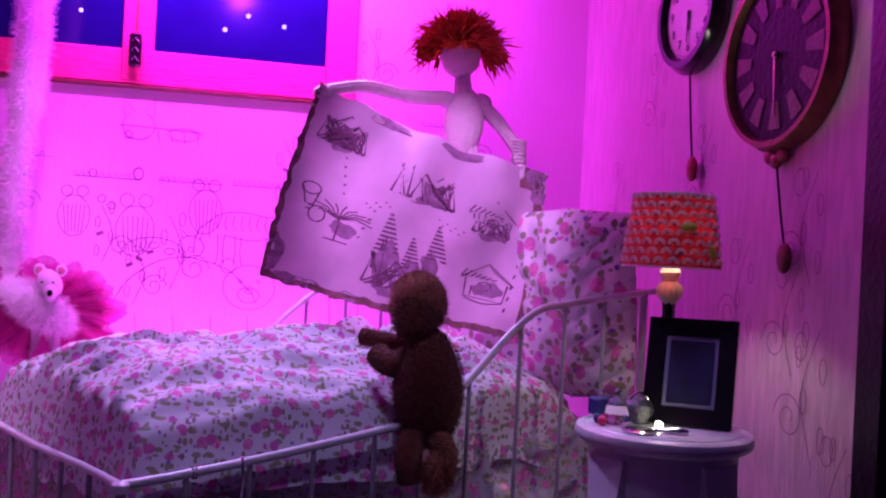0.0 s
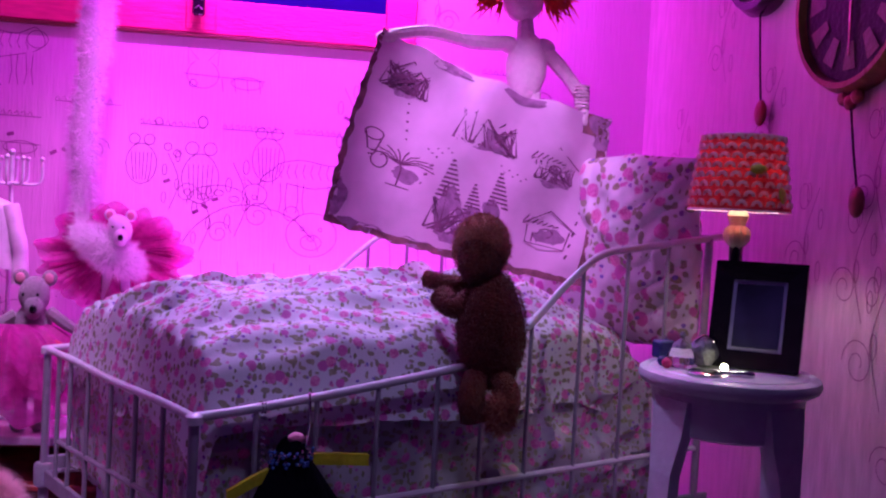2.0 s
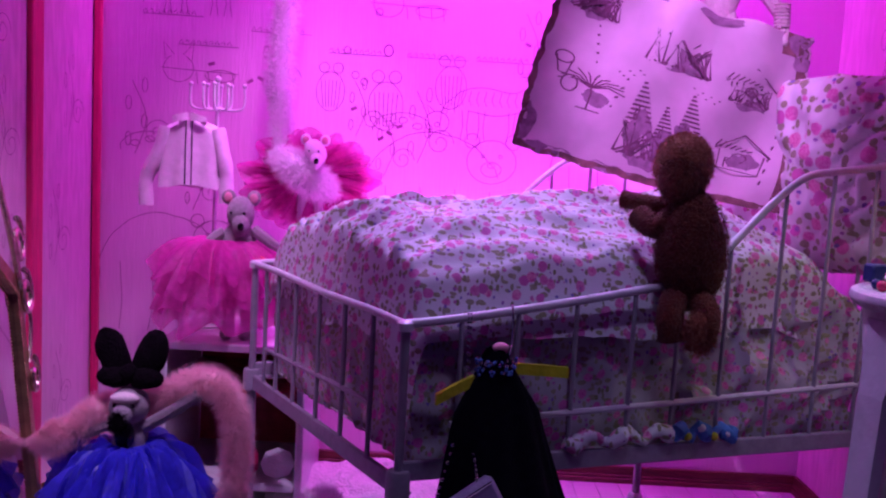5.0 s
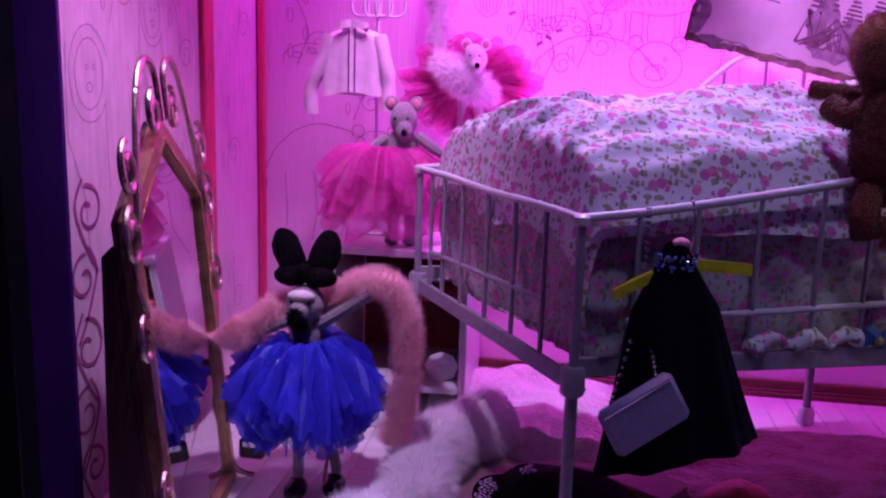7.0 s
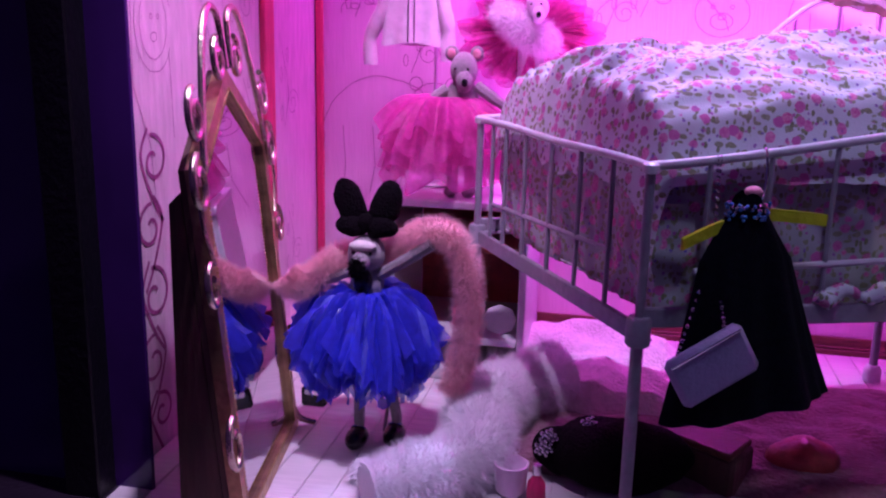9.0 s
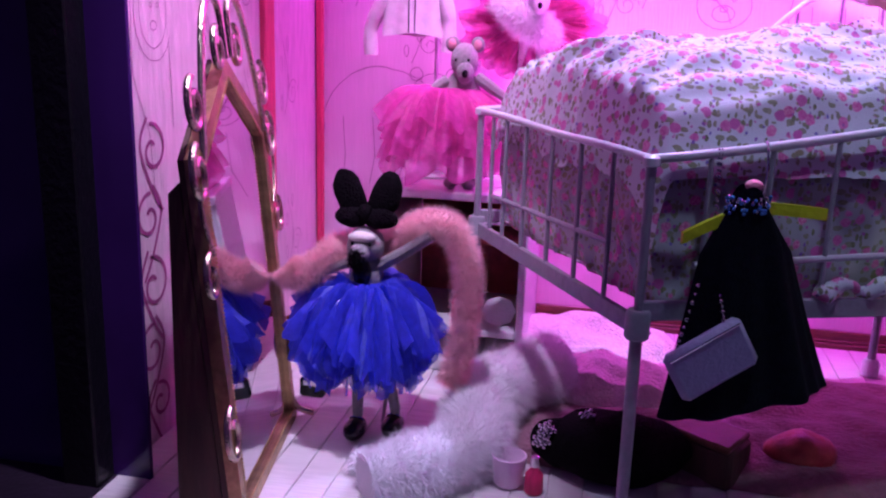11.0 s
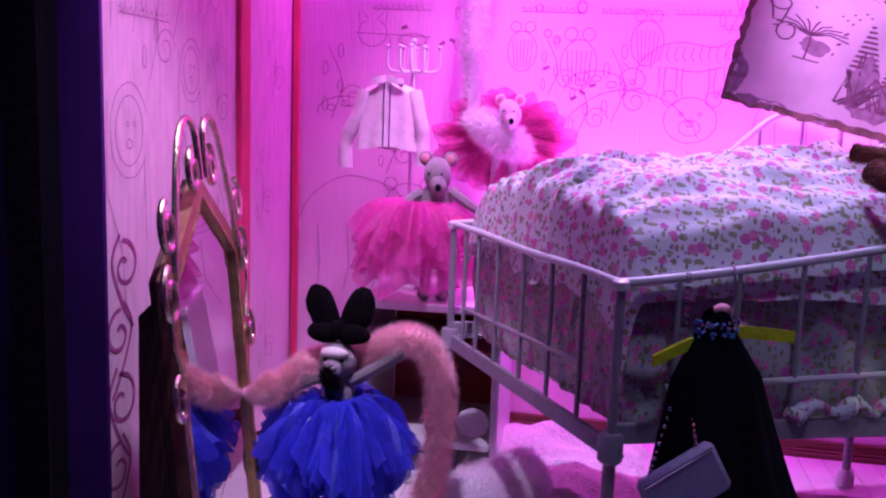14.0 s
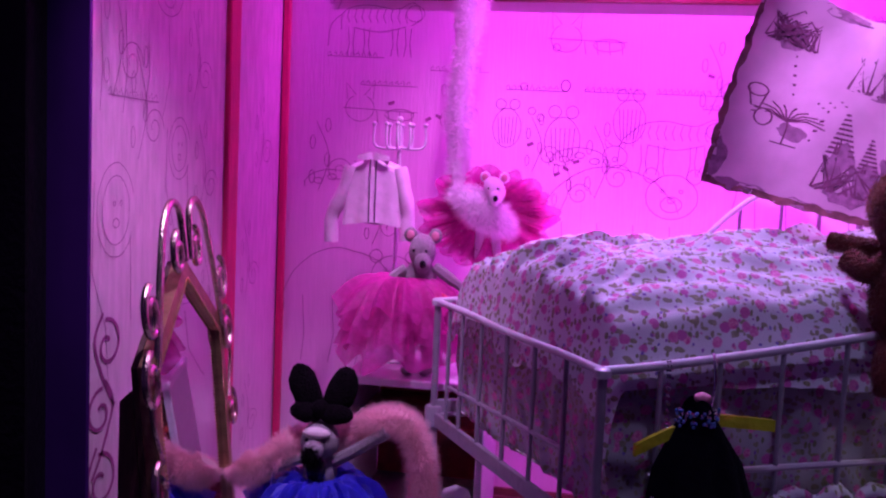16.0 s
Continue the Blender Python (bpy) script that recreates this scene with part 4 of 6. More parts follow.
def small_mouse(c, mat, tilt, k=1.0):
    """Head, ears, snout, body and limbs of a toy mouse; c is the middle of the head."""
    g, (x, y, z) = Geo(), c
    g.ball((x, y, z), (0.040, 0.045, 0.050), mat, pose(0, 0, 0, 0, tilt, 0), rough=0.004)
    g.ball((x + 0.008, y - 0.03, z - 0.030), (0.024, 0.03, 0.032), mat, rough=0.003)
    g.ball((x + 0.012, y - 0.056, z - 0.032), (0.010, 0.008, 0.012), DARKBEAD, seg=10)
    for s in (-1, 1):
        g.ball((x + s * 0.036, y + 0.005, z + 0.045), (0.020, 0.009, 0.022), mat, rough=0.002)
        g.ball((x + s * 0.036, y - 0.004, z + 0.045), (0.012, 0.004, 0.014), PINKFELT)
        g.ball((x + s * 0.018, y - 0.040, z + 0.004), 0.004, DARKBEAD, seg=8)
    g.v = [tuple(Vector(c) + (Vector(p) - Vector(c)) * k) for p in g.v]
    return g


# grey mouse with a pink tutu, on the cabinet
CX, CY, CT = -0.525, 2.30, 0.33
g = small_mouse((CX, CY, 0.690), GREYFELT, 0)
g.ball((CX - 0.005, CY + 0.01, 0.605), (0.048, 0.042, 0.065), GREYFELT, rough=0.004)
g.tube(bend([(CX - 0.045, CY, 0.635), (CX - 0.085, CY - 0.01, 0.60), (CX - 0.075, CY - 0.035, 0.545)], 4), 0.017, GREYFELT)
g.tube(bend([(CX + 0.04, CY, 0.645), (CX + 0.09, CY - 0.02, 0.615), (CX + 0.145, CY - 0.04, 0.585)], 4), [0.017] * 5 + [0.014] * 4, GREYFELT)
for s in (-1, 1):
    g.tube([(CX + s * 0.022, CY, 0.56), (CX + s * 0.026, CY, CT + 0.02)], [0.02, 0.016], GREYFELT)
    g.ball((CX + s * 0.026, CY - 0.015, CT + 0.016), (0.02, 0.036, 0.016), GREYFELT)
single("toy_mouse", g, "grey felt toy mouse standing on the cabinet", "toy mouse", "toy mice")
g = Geo()
for k in range(4):
    frill(g, (CX - 0.055, CY), 0.615, 0.375 + 0.05 * k, 0.040, 0.162 + 0.006 * k, PINKTULLE, 6 + 2 * k, 0.032, 1.3 * k + 0.2, lift=0.02)
sequins(g, (CX - 0.06, CY), 0.15, 0.40, 0.58, 24, 9)
single("pink_tutu", g, "deep pink tulle tutu on the grey mouse", "tutu", "pink tutus")
g = Geo()
for s in (-1, 1):
    g.ball((CX + 0.045 + s * 0.026, CY - 0.062, 0.565), (0.026, 0.010, 0.016), RED, pose(0, 0, 0, 0, s * 18, 0))
g.ball((CX + 0.045, CY - 0.068, 0.565), 0.010, RED)
single("sash_bow", g, "shiny red bow at the mouse's waist", "bow")
g = Geo()
g.tube(bend([(CX + 0.13, CY - 0.045, 0.575), (CX + 0.17, CY - 0.05, 0.60), (CX + 0.20, CY - 0.05, 0.645)], 4), 0.004, CHROME)
g.ball((CX + 0.20, CY - 0.05, 0.648), 0.009, CHROME, seg=8)
single("silver_wand", g, "small silver wand in the mouse's paw", "wand")

# white furred mouse with a pink tutu and the long boa
DX, DY = -0.365, 2.54
g = small_mouse((DX + 0.020, DY - 0.075, 0.872), WHITEFUR, -30, 0.80)
g.furred_ball((DX - 0.01, DY - 0.055, 0.805), (0.105, 0.045, 0.046), WHITEFUR, 3200, 0.030, pose(0, 0, 0, 0, 33, 0), 0.0012)
for s in (-1, 1):
    g.tube([(DX + s * 0.025, DY + 0.01, 0.78), (DX + s * 0.03, DY + 0.01, CT + 0.015)], 0.016, WHITEFUR)
    g.ball((DX + s * 0.03, DY, CT + 0.016), (0.02, 0.034, 0.016), WHITEFUR)
single("toy_mouse", g, "white furred toy mouse standing on the cabinet", "toy mouse", "toy mice")
g = Geo()
for k in range(5):
    def fan(a, b, k=k):
        th = 2 * math.pi * a
        r = 0.03 + (0.15 - 0.008 * k) * b * (1 + 0.16 * math.sin(th * (9 + 2 * k) + k) + 0.12 * noise.noise((math.cos(th) * 4, math.sin(th) * 4, k)))
        return (DX - 0.005 + r * math.cos(th) * 1.15, DY + 0.03 + 0.010 * k - 0.05 * b + 0.022 * math.sin(th * (13 + k) + k) * b, 0.800 - 0.02 * b + r * math.sin(th) * 0.82)
    g.sheet(fan, 160, 8, PINKTULLE)
sequins(g, (DX, DY), 0.16, 0.66, 0.80, 26, 5)
single("pink_tutu", g, "bright pink tulle tutu on the white mouse", "tutu", "pink tutus")
g = Geo()
g.furred_tube(bend([(DX - 0.10, DY - 0.01, 0.83), (DX - 0.105, DY + 0.02, 0.98), (DX - 0.115, DY + 0.05, 1.15), (DX - 0.095, DY + 0.06, 1.40), (DX - 0.085, DY + 0.06, 1.65), (DX - 0.07, DY + 0.06, 1.95), (DX - 0.06, DY + 0.06, TOP - 0.002)], 6), [0.024] * 8 + [0.034] * 9 + [0.044] * 20, WHITEFUR, 12000, 0.030, 0.0011)
single("white_boa", g, "long white feather boa hanging from the ceiling", "boa")

# brown plush monkey climbing the side rail
g = Geo()
KX, KY = 0.565, 1.615
g.furred_ball((KX, KY, 0.725), (0.072, 0.062, 0.125), BROWNFUR, 7000, 0.011, pose(0, 0, 0, 6, -4, 0), 0.0007)
# brown head in tan fur: the light on its crown is put into the colour
g.furred_ball((KX - 0.028, KY + 0.01, 0.900), (0.058, 0.056, 0.066), TANFUR, 5000, 0.010, None, 0.0007)
g.furred_ball((KX - 0.035, KY - 0.006, 0.878), (0.050, 0.046, 0.062), BROWNFUR, 1600, 0.009, None, 0.0007)
g.furred_tube(bend([(KX - 0.035, KY, 0.800), (KX - 0.075, KY + 0.01, 0.770), (KX - 0.105, KY + 0.05, 0.790)], 4), 0.026, BROWNFUR, 1800, 0.009, 0.0007)
g.furred_tube(bend([(KX - 0.02, KY + 0.04, 0.81), (KX - 0.085, KY + 0.08, 0.815), (KX - 0.13, KY + 0.11, 0.82)], 4), 0.018, BROWNFUR, 1400, 0.009, 0.0007)
g.furred_tube(bend([(KX + 0.015, KY - 0.02, 0.63), (KX + 0.03, KY - 0.055, 0.60), (KX + 0.02, KY - 0.06, 0.545)], 4), 0.027, BROWNFUR, 1400, 0.009, 0.0007)
g.furred_ball((KX + 0.012, KY - 0.068, 0.565), (0.028, 0.022, 0.040), TANFUR, 1400, 0.018, None, 0.0008)
g.furred_tube(bend([(KX - 0.03, KY - 0.02, 0.63), (KX - 0.045, KY - 0.045, 0.59), (KX - 0.035, KY - 0.045, 0.545)], 4), 0.028, BROWNFUR, 1400, 0.009, 0.0007)
single("plush_monkey", g, "dark brown plush monkey climbing over the bed rail", "plush monkey")

# rag doll behind the map
RX, RY = 0.765, 2.30
g = Geo()
g.ball((RX - 0.01, RY, 1.580), (0.060, 0.056, 0.064), CALICO, rough=0.003)
g.tube([(RX, RY, 1.53), (RX + 0.005, RY, 1.47)], [0.022, 0.028], CALICO)
g.ball((RX + 0.01, RY, 1.385), (0.060, 0.045, 0.105), CALICO, rough=0.006)
g.tube(bend([(RX - 0.045, RY, 1.455), (RX - 0.16, RY - 0.03, 1.445), (RX - 0.29, RY - 0.09, 1.450), (RX - 0.395, RY - 0.125, 1.425)], 5), [0.022] * 6 + [0.019] * 5 + [0.017] * 5, CALICO)
g.ball((RX - 0.405, RY - 0.13, 1.418), (0.028, 0.018, 0.020), CALICO, rough=0.006)
g.tube(bend([(RX + 0.06, RY, 1.445), (RX + 0.115, RY - 0.02, 1.385), (RX + 0.150, RY - 0.10, 1.30), (RX + 0.145, RY - 0.125, 1.245)], 5), [0.022] * 6 + [0.019] * 5 + [0.017] * 5, CALICO)
g.ball((RX + 0.143, RY - 0.13, 1.238), (0.018, 0.016, 0.026), CALICO, rough=0.006)
for s in (-1, 1):
    g.ball((RX + 0.008 + s * 0.052, RY, 1.450), (0.030, 0.026, 0.026), CALICO, rough=0.004)
for k in range(7):
    q = k / 6
    g.tube([(RX + 0.152 - 0.008 * q + 0.020 * math.cos(a), RY - 0.09 - 0.03 * q + 0.02 * math.sin(a), 1.335 - 0.06 * q) for a in (j * 0.785 for j in range(8))], 0.0035, CALICO, 5, closed=True)
for s in (-1, 1):
    g.tube([(RX + s * 0.03, RY, 1.32), (RX + s * 0.035, RY - 0.02, 1.05), (RX + s * 0.04, RY - 0.05, 0.80)], [0.028, 0.024, 0.022], CALICO)
g.ball((RX - 0.01, RY + 0.005, 1.625), (0.078, 0.07, 0.055), REDHAIR, rough=0.02, freq=30)
rnd = random.Random(8)
for _ in range(900):
    th, ph = rnd.uniform(0, 6.283), rnd.uniform(-0.25, 1.45)
    d = Vector((math.cos(th) * math.cos(ph), math.sin(th) * math.cos(ph), math.sin(ph)))
    a = Vector((RX - 0.01, RY, 1.615)) + Vector((d.x * 0.085, d.y * 0.07, d.z * 0.055))
    b = a + d * rnd.uniform(0.02, 0.055) + Vector((rnd.uniform(-0.02, 0.02), rnd.uniform(-0.02, 0.02), rnd.uniform(-0.02, 0.012)))
    g.tube([a - d * 0.01, (a + b) / 2 + Vector((0, 0, rnd.uniform(-0.006, 0.01))), b], [0.0035, 0.0028, 0.0008], REDHAIR, 3)
for s in (-1, 1):
    for _ in range(160):
        a = Vector((RX - 0.01 + s * 0.085, RY - 0.01, 1.60)) + Vector((rnd.gauss(0, 0.016), rnd.gauss(0, 0.016), rnd.gauss(0, 0.018)))
        b = a + Vector((s * rnd.uniform(0, 0.05), rnd.uniform(-0.02, 0.02), rnd.uniform(-0.06, 0.02)))
        g.tube([a, (a + b) / 2, b], [0.0035, 0.003, 0.0008], REDHAIR, 3)
single("rag_doll", g, "white calico rag doll with bright orange-red woollen hair", "rag doll")

# the treasure map
TL, TR, BLC, BRC = Vector((0.350, 2.150, 1.440)), Vector((0.988, 2.145, 1.250)), Vector((0.222, 2.16, 0.930)), Vector((0.930, 2.14, 0.785))


def map_point(a, b, proud=0.0):
    """a from its left to its right side, b from its top to its bottom."""
    p = TL.lerp(TR, a).lerp(BLC.lerp(BRC, a), b)
    p.z += -0.030 * math.sin(math.pi * a) * (1 - b) ** 2 + 0.012 * noise.noise((a * 9, 0.3, 4.0)) * (1 - b) ** 3
    p.z += -0.016 * math.sin(math.pi * a) * b ** 2
    p.y += 0.018 * noise.noise((a * 5 + b * 2, b * 2.5, 9.0)) + 0.016 * math.sin(a * 22 + b * 3) * (1 - b) ** 3
    p.x += 0.035 * math.sin(b * 3.0) * (1 - 2 * a) * -0.4
    p.y += 0.022 * math.sin(a * 8 + b * 2) * (0.4 + 0.6 * b) + 0.012 * math.sin(a * 15 - b * 5) - proud
    if b > 0.93 or a < 0.03 or a > 0.97:
        p.z += 0.010 * noise.noise((a * 25, b * 25, 2.0))
        p.x += 0.008 * noise.noise((a * 25, b * 25, 7.0))
    return p


treasure_map = thing("treasure_map", (0.6, 2.15, 0.85), "large aged parchment treasure map with scorched edges", "map")
g = Geo()
g.sheet(map_point, 70, 54, PARCHMENT, 0.0015)
part("sheet", g, treasure_map)
g = Geo()
for a0, a1, b0, b1 in ((0.0, 1.0, 0.965, 1.0), (0.0, 0.026, 0.0, 1.0), (0.955, 1.0, 0.0, 1.0), (0.88, 0.97, 0.0, 0.13)):
    g.sheet(lambda a, b: map_point(min(1, a0 + (a1 - a0) * a * (1 if a1 - a0 > 0.5 else 0.8 + 0.35 * noise.noise((b * 14, a0, 1.0)))), min(1.0, b0 + (b1 - b0) * b), 0.002), 44, 44, SCORCH)
part("scorched_rim", g, treasure_map, "dark brown scorched rim")


def on_map(a, b):
    return map_point(a, b, 0.0025)


def inked(name, strokes, w=0.0035):
    g = Geo()
    for s in strokes:
        stroke(g, s, on_map, 0.0065 * w / 0.0035, MAPINK)
    part(name, g, treasure_map, "brown ink drawing")


def wash(name, x, y, rx, ry, seed):
    """A smudged patch of brown wash with an uneven outline."""
    g = Geo()
    edge = [(x + rx * (1 + 0.55 * noise.noise((math.cos(q) * 1.7, math.sin(q) * 1.7, seed))) * math.cos(q), y + ry * (1 + 0.55 * noise.noise((math.cos(q) * 1.7, math.sin(q) * 1.7, seed + 5))) * math.sin(q)) for q in (k * 0.2618 for k in range(24))]
    g.add([map_point(x, y, 0.002)] + [map_point(min(1, a), max(0, b), 0.002) for a, b in edge], [(0, k + 1, (k + 1) % 24 + 1) for k in range(24)], MAPWASH)
    part(name, g, treasure_map, "brown wash")


for k, (x, y, rx, ry) in enumerate(((0.16, 0.21, 0.07, 0.06), (0.50, 0.34, 0.11, 0.06), (0.80, 0.44, 0.075, 0.06), (0.42, 0.76, 0.045, 0.10), (0.52, 0.80, 0.04, 0.09), (0.58, 0.72, 0.035, 0.08), (0.47, 0.88, 0.09, 0.05), (0.24, 0.66, 0.05, 0.035), (0.83, 0.77, 0.05, 0.05))):
    wash("ink_wash", x, y, rx, ry, 3.1 * k)
for k, (x, y, rx, ry) in enumerate(((0.955, 0.05, 0.05, 0.06), (0.97, 0.16, 0.03, 0.06), (0.985, 0.5, 0.02, 0.10), (0.03, 0.86, 0.03, 0.10), (0.12, 0.965, 0.09, 0.025), (0.34, 0.975, 0.08, 0.02), (0.62, 0.97, 0.09, 0.022), (0.30, 0.03, 0.09, 0.025), (0.62, 0.03, 0.10, 0.03))):
    wash("scorch_mark", x, y, rx, ry, 40 + 2.3 * k)


def fir(x, y, s):
    return [[(x + s * (0.5 - 0.42 * k / 8) * (1 if j % 2 else -1) * math.sin(j * 1.0 + 0.6), y - s * 0.20 * k - 0.01 * j * s) for j in range(5)] for k in range(9)] + [[(x - 0.05 * s, y), (x, y - 1.7 * s), (x + 0.05 * s, y)]]


def hut(x, y, s):
    return [[(x - s, y), (x, y - s), (x + s, y)], [(x - 0.8 * s, y), (x - 0.75 * s, y + s), (x + 0.7 * s, y + 1.05 * s), (x + 0.8 * s, y)], ring(x, y + 0.3 * s, 0.25 * s, n=10), [(x - 0.5 * s, y + 0.9 * s), (x - 0.5 * s, y + 0.4 * s), (x - 0.2 * s, y + 0.4 * s)]] + [[(x - s * (1 - 0.2 * k), y - 0.1 * s), (x - s * (0.8 - 0.2 * k), y - 0.5 * s * (1 - 0.1 * k))] for k in range(7)]


def rocks(x, y, s):
    r = random.Random(3)
    return [[(x + s * (r.uniform(-1, 1)), y + s * 0.5), (x + s * r.uniform(-0.9, 0.9), y - s * r.uniform(0.2, 0.9)), (x + s * r.uniform(-1, 1), y + s * 0.45)] for _ in range(22)]


def bare_tree(x, y, s):
    r = random.Random(5)
    return [[(x, y + s), (x + 0.05 * s, y + 0.3 * s), (x, y)], [(x - 0.3 * s, y + s), (x + 0.4 * s, y + s)]] + [[(x, y + 0.1 * s), (x + s * math.cos(q) * 0.5, y - 0.25 * s * abs(math.sin(q)) - 0.1 * s), (x + s * math.cos(q), y - s * 0.6 * abs(math.sin(q)) + 0.1 * s * r.random())] for q in (k * 0.35 for k in range(10))]


def steps(x0, y0, x1, y1, n):
    return [[(x0 + (x1 - x0) * k / n, y0 + (y1 - y0) * k / n + (0.012 if k % 2 else -0.012)), (x0 + (x1 - x0) * (k + 0.45) / n, y0 + (y1 - y0) * (k + 0.45) / n + (0.012 if k % 2 else -0.012))] for k in range(n)]


inked("castle_drawing", rocks(0.15, 0.20, 0.10) + hut(0.16, 0.16, 0.075))
inked("rocks_drawing", rocks(0.50, 0.32, 0.135), 0.005)
inked("mill_drawing", hut(0.79, 0.36, 0.10) + rocks(0.79, 0.42, 0.08))
inked("hut_drawing", hut(0.82, 0.72, 0.10))
for x, y, s in ((0.40, 0.70, 0.12), (0.50, 0.76, 0.10), (0.59, 0.68, 0.115)):
    inked("fir_drawing", fir(x, y, s), 0.0045)
inked("crag_drawing", rocks(0.47, 0.82, 0.13), 0.005)
inked("dead_tree_drawing", bare_tree(0.22, 0.60, 0.125))
inked("jar_drawing", [ring(0.10, 0.50, 0.035, 0.03), ring(0.14, 0.62, 0.03, 0.04), [(0.07, 0.50), (0.09, 0.58), (0.12, 0.58), (0.135, 0.50)]])
for trail in ((0.19, 0.30, 0.22, 0.48, 8), (0.30, 0.50, 0.40, 0.45, 6), (0.58, 0.46, 0.70, 0.50, 7), (0.34, 0.52, 0.30, 0.68, 6), (0.92, 0.6, 0.9, 0.9, 9)):
    inked("footprints_drawing", steps(*trail))

# ---- cabinet corner ----
cab = thing("cabinet", (-0.52, 2.41, FLOOR), "small white open-fronted cabinet in the corner", "cabinet")
for nm, c, s, mt in (("top", (-0.52, 2.42, CT - 0.012), (0.42, 0.40, 0.024), SATIN), ("side_panel", (-0.715, 2.42, 0.05), (0.022, 0.38, 0.536), ENAMEL), ("side_panel", (-0.325, 2.42, 0.05), (0.022, 0.38, 0.536), ENAMEL),
                     ("shelf", (-0.52, 2.42, -0.085), (0.366, 0.38, 0.022), ENAMEL), ("back_panel", (-0.52, 2.605, 0.05), (0.366, 0.010, 0.50), REDBOB), ("plinth", (-0.52, 2.42, FLOOR + 0.02), (0.366, 0.36, 0.038), ENAMEL), ("upper_shelf", (-0.52, 2.42, 0.19), (0.366, 0.38, 0.018), REDBOB)):
    g = Geo()
    g.box(at(*c), s, mt, 0.004)
    part(nm, g, cab)
g = Geo()
g.box(at(-0.50, 2.33, -0.042) @ pose(0, 0, 0, 0, 0, 10), (0.085, 0.06, 0.062), RED, 0.010)
single("red_box", g, "small red box on the cabinet shelf", "box")
g = Geo()
g.prism([(0.05 * math.cos(k * 0.785), 0.045 * math.sin(k * 0.785)) for k in range(8)], at(-0.395, 2.30, -0.035) @ pose(0, 0, 0, 70, 0, 10), 0.004, WHITECLOTH)
single("paper_tag", g, "white eight-sided paper tag on the shelf", "tag")

stand = thing("accessory_stand", (-0.642, 2.47, CT), "white metal tree stand with upturned hooks", "stand")
SX, SY = -0.642, 2.47
g = Geo()
g.tube([(SX, SY, CT + 0.01), (SX, SY, 1.065)], 0.0062, ENAMEL)
g.ball((SX, SY, 1.070), 0.010, ENAMEL, seg=10)
part("pole", g, stand)
g = Geo()
g.lathe([(0.07, 0.0), (0.072, 0.006), (0.05, 0.012), (0.010, 0.018)], at(SX, SY, CT + 0.001), ENAMEL)
part("base", g, stand)
for k, (r, z, h) in enumerate(((0.078, 0.985, 0.066), (0.050, 0.985, 0.066))):
    for j in range(4):
        q = j * math.pi / 2 + 0.12 + k * 0.75
        d = Vector((math.cos(q), math.sin(q), 0))
        c = Vector((SX, SY, z))
        g = Geo()
        g.tube(bend([c, c + d * r * 0.7 + Vector((0, 0, -0.004)), c + d * r + Vector((0, 0, 0.012)), c + d * r + Vector((0, 0, h))], 4), 0.0042, ENAMEL, 7)
        g.ball(c + d * r + Vector((0, 0, h + 0.003)), 0.0072, ENAMEL, seg=8)
        part("hook", g, stand)

# satin jacket hanging from the stand
jacket = thing("jacket", (-0.695, 2.405, 0.75), "small pale pink satin jacket with a collar", "jacket")
JX, JY = -0.697, 2.405


def jacket_body(a, b):
    th = 2 * math.pi * a
    w = 0.040 + 0.046 * min(1, b * 9) ** 0.6 + 0.012 * b
    fold = 0.006 * math.sin(th * 7 + 1) * b
    return (JX + (w + fold) * math.cos(th), JY + (0.028 + fold + 0.006 * b) * math.sin(th), 0.948 - 0.195 * b - 0.012 * abs(math.cos(th)) * (1 - b) + 0.006 * math.sin(th * 3))


g = Geo()
g.sheet(jacket_body, 60, 20, SATIN)
part("body", g, jacket)
for s, tip in ((-1, (-0.826, 2.40, 0.700)), (1, (-0.592, 2.40, 0.715))):
    g = Geo()
    a = Vector((JX + s * 0.072, JY, 0.922))
    pts = bend([a, a + Vector((s * 0.020, -0.006, -0.07)), Vector(tip) + Vector((0, 0, 0.07)), tip], 6)
    g.tube(pts, [0.023 - 0.003 * i / len(pts) + 0.0012 * math.sin(i * 0.9) for i in range(len(pts))], SATIN, 14)
    sl = part("sleeve", g, jacket)
    g = Geo()
    g.tube([Vector(tip) + Vector((0, 0, 0.012)), Vector(tip) + Vector((0, 0, -0.008))], 0.021, SATIN, 12)
    cuff = part("cuff", g, sl)
for s in (-1, 1):
    g = Geo()
    g.sheet(lambda a, b, s=s: (JX + s * (0.004 + 0.045 * a), JY - 0.034 - 0.006 * math.sin(a * 3), 0.968 - 0.024 * b - 0.012 * a + 0.010 * a * b), 8, 5, SATIN, 0.003)
    part("collar", g, jacket)
for dx in (-0.008, 0.010):
    g = Geo()
    g.tube([(JX + dx, JY - 0.037, 0.945), (JX + dx + 0.002, JY - 0.046, 0.76)], 0.0016, DARKBEAD, 5)
    part("piping", g, jacket, "dark piping")

# ---- the gilt mirror ----
B0, B1 = Vector((-0.786, 1.310, FLOOR)), Vector((-0.870, 1.830, FLOOR))
ACROSS = (B1 - B0).normalized()
UPM = Vector((-0.092, -0.014, 0.995)).normalized()
MW = (B1 - B0).length
FACE = ACROSS.cross(UPM).normalized()
if FACE.x < 0:
    FACE = -FACE


def mir(a, h, d=0.0):
    return B0 + ACROSS * (a * MW) + UPM * h + FACE * d


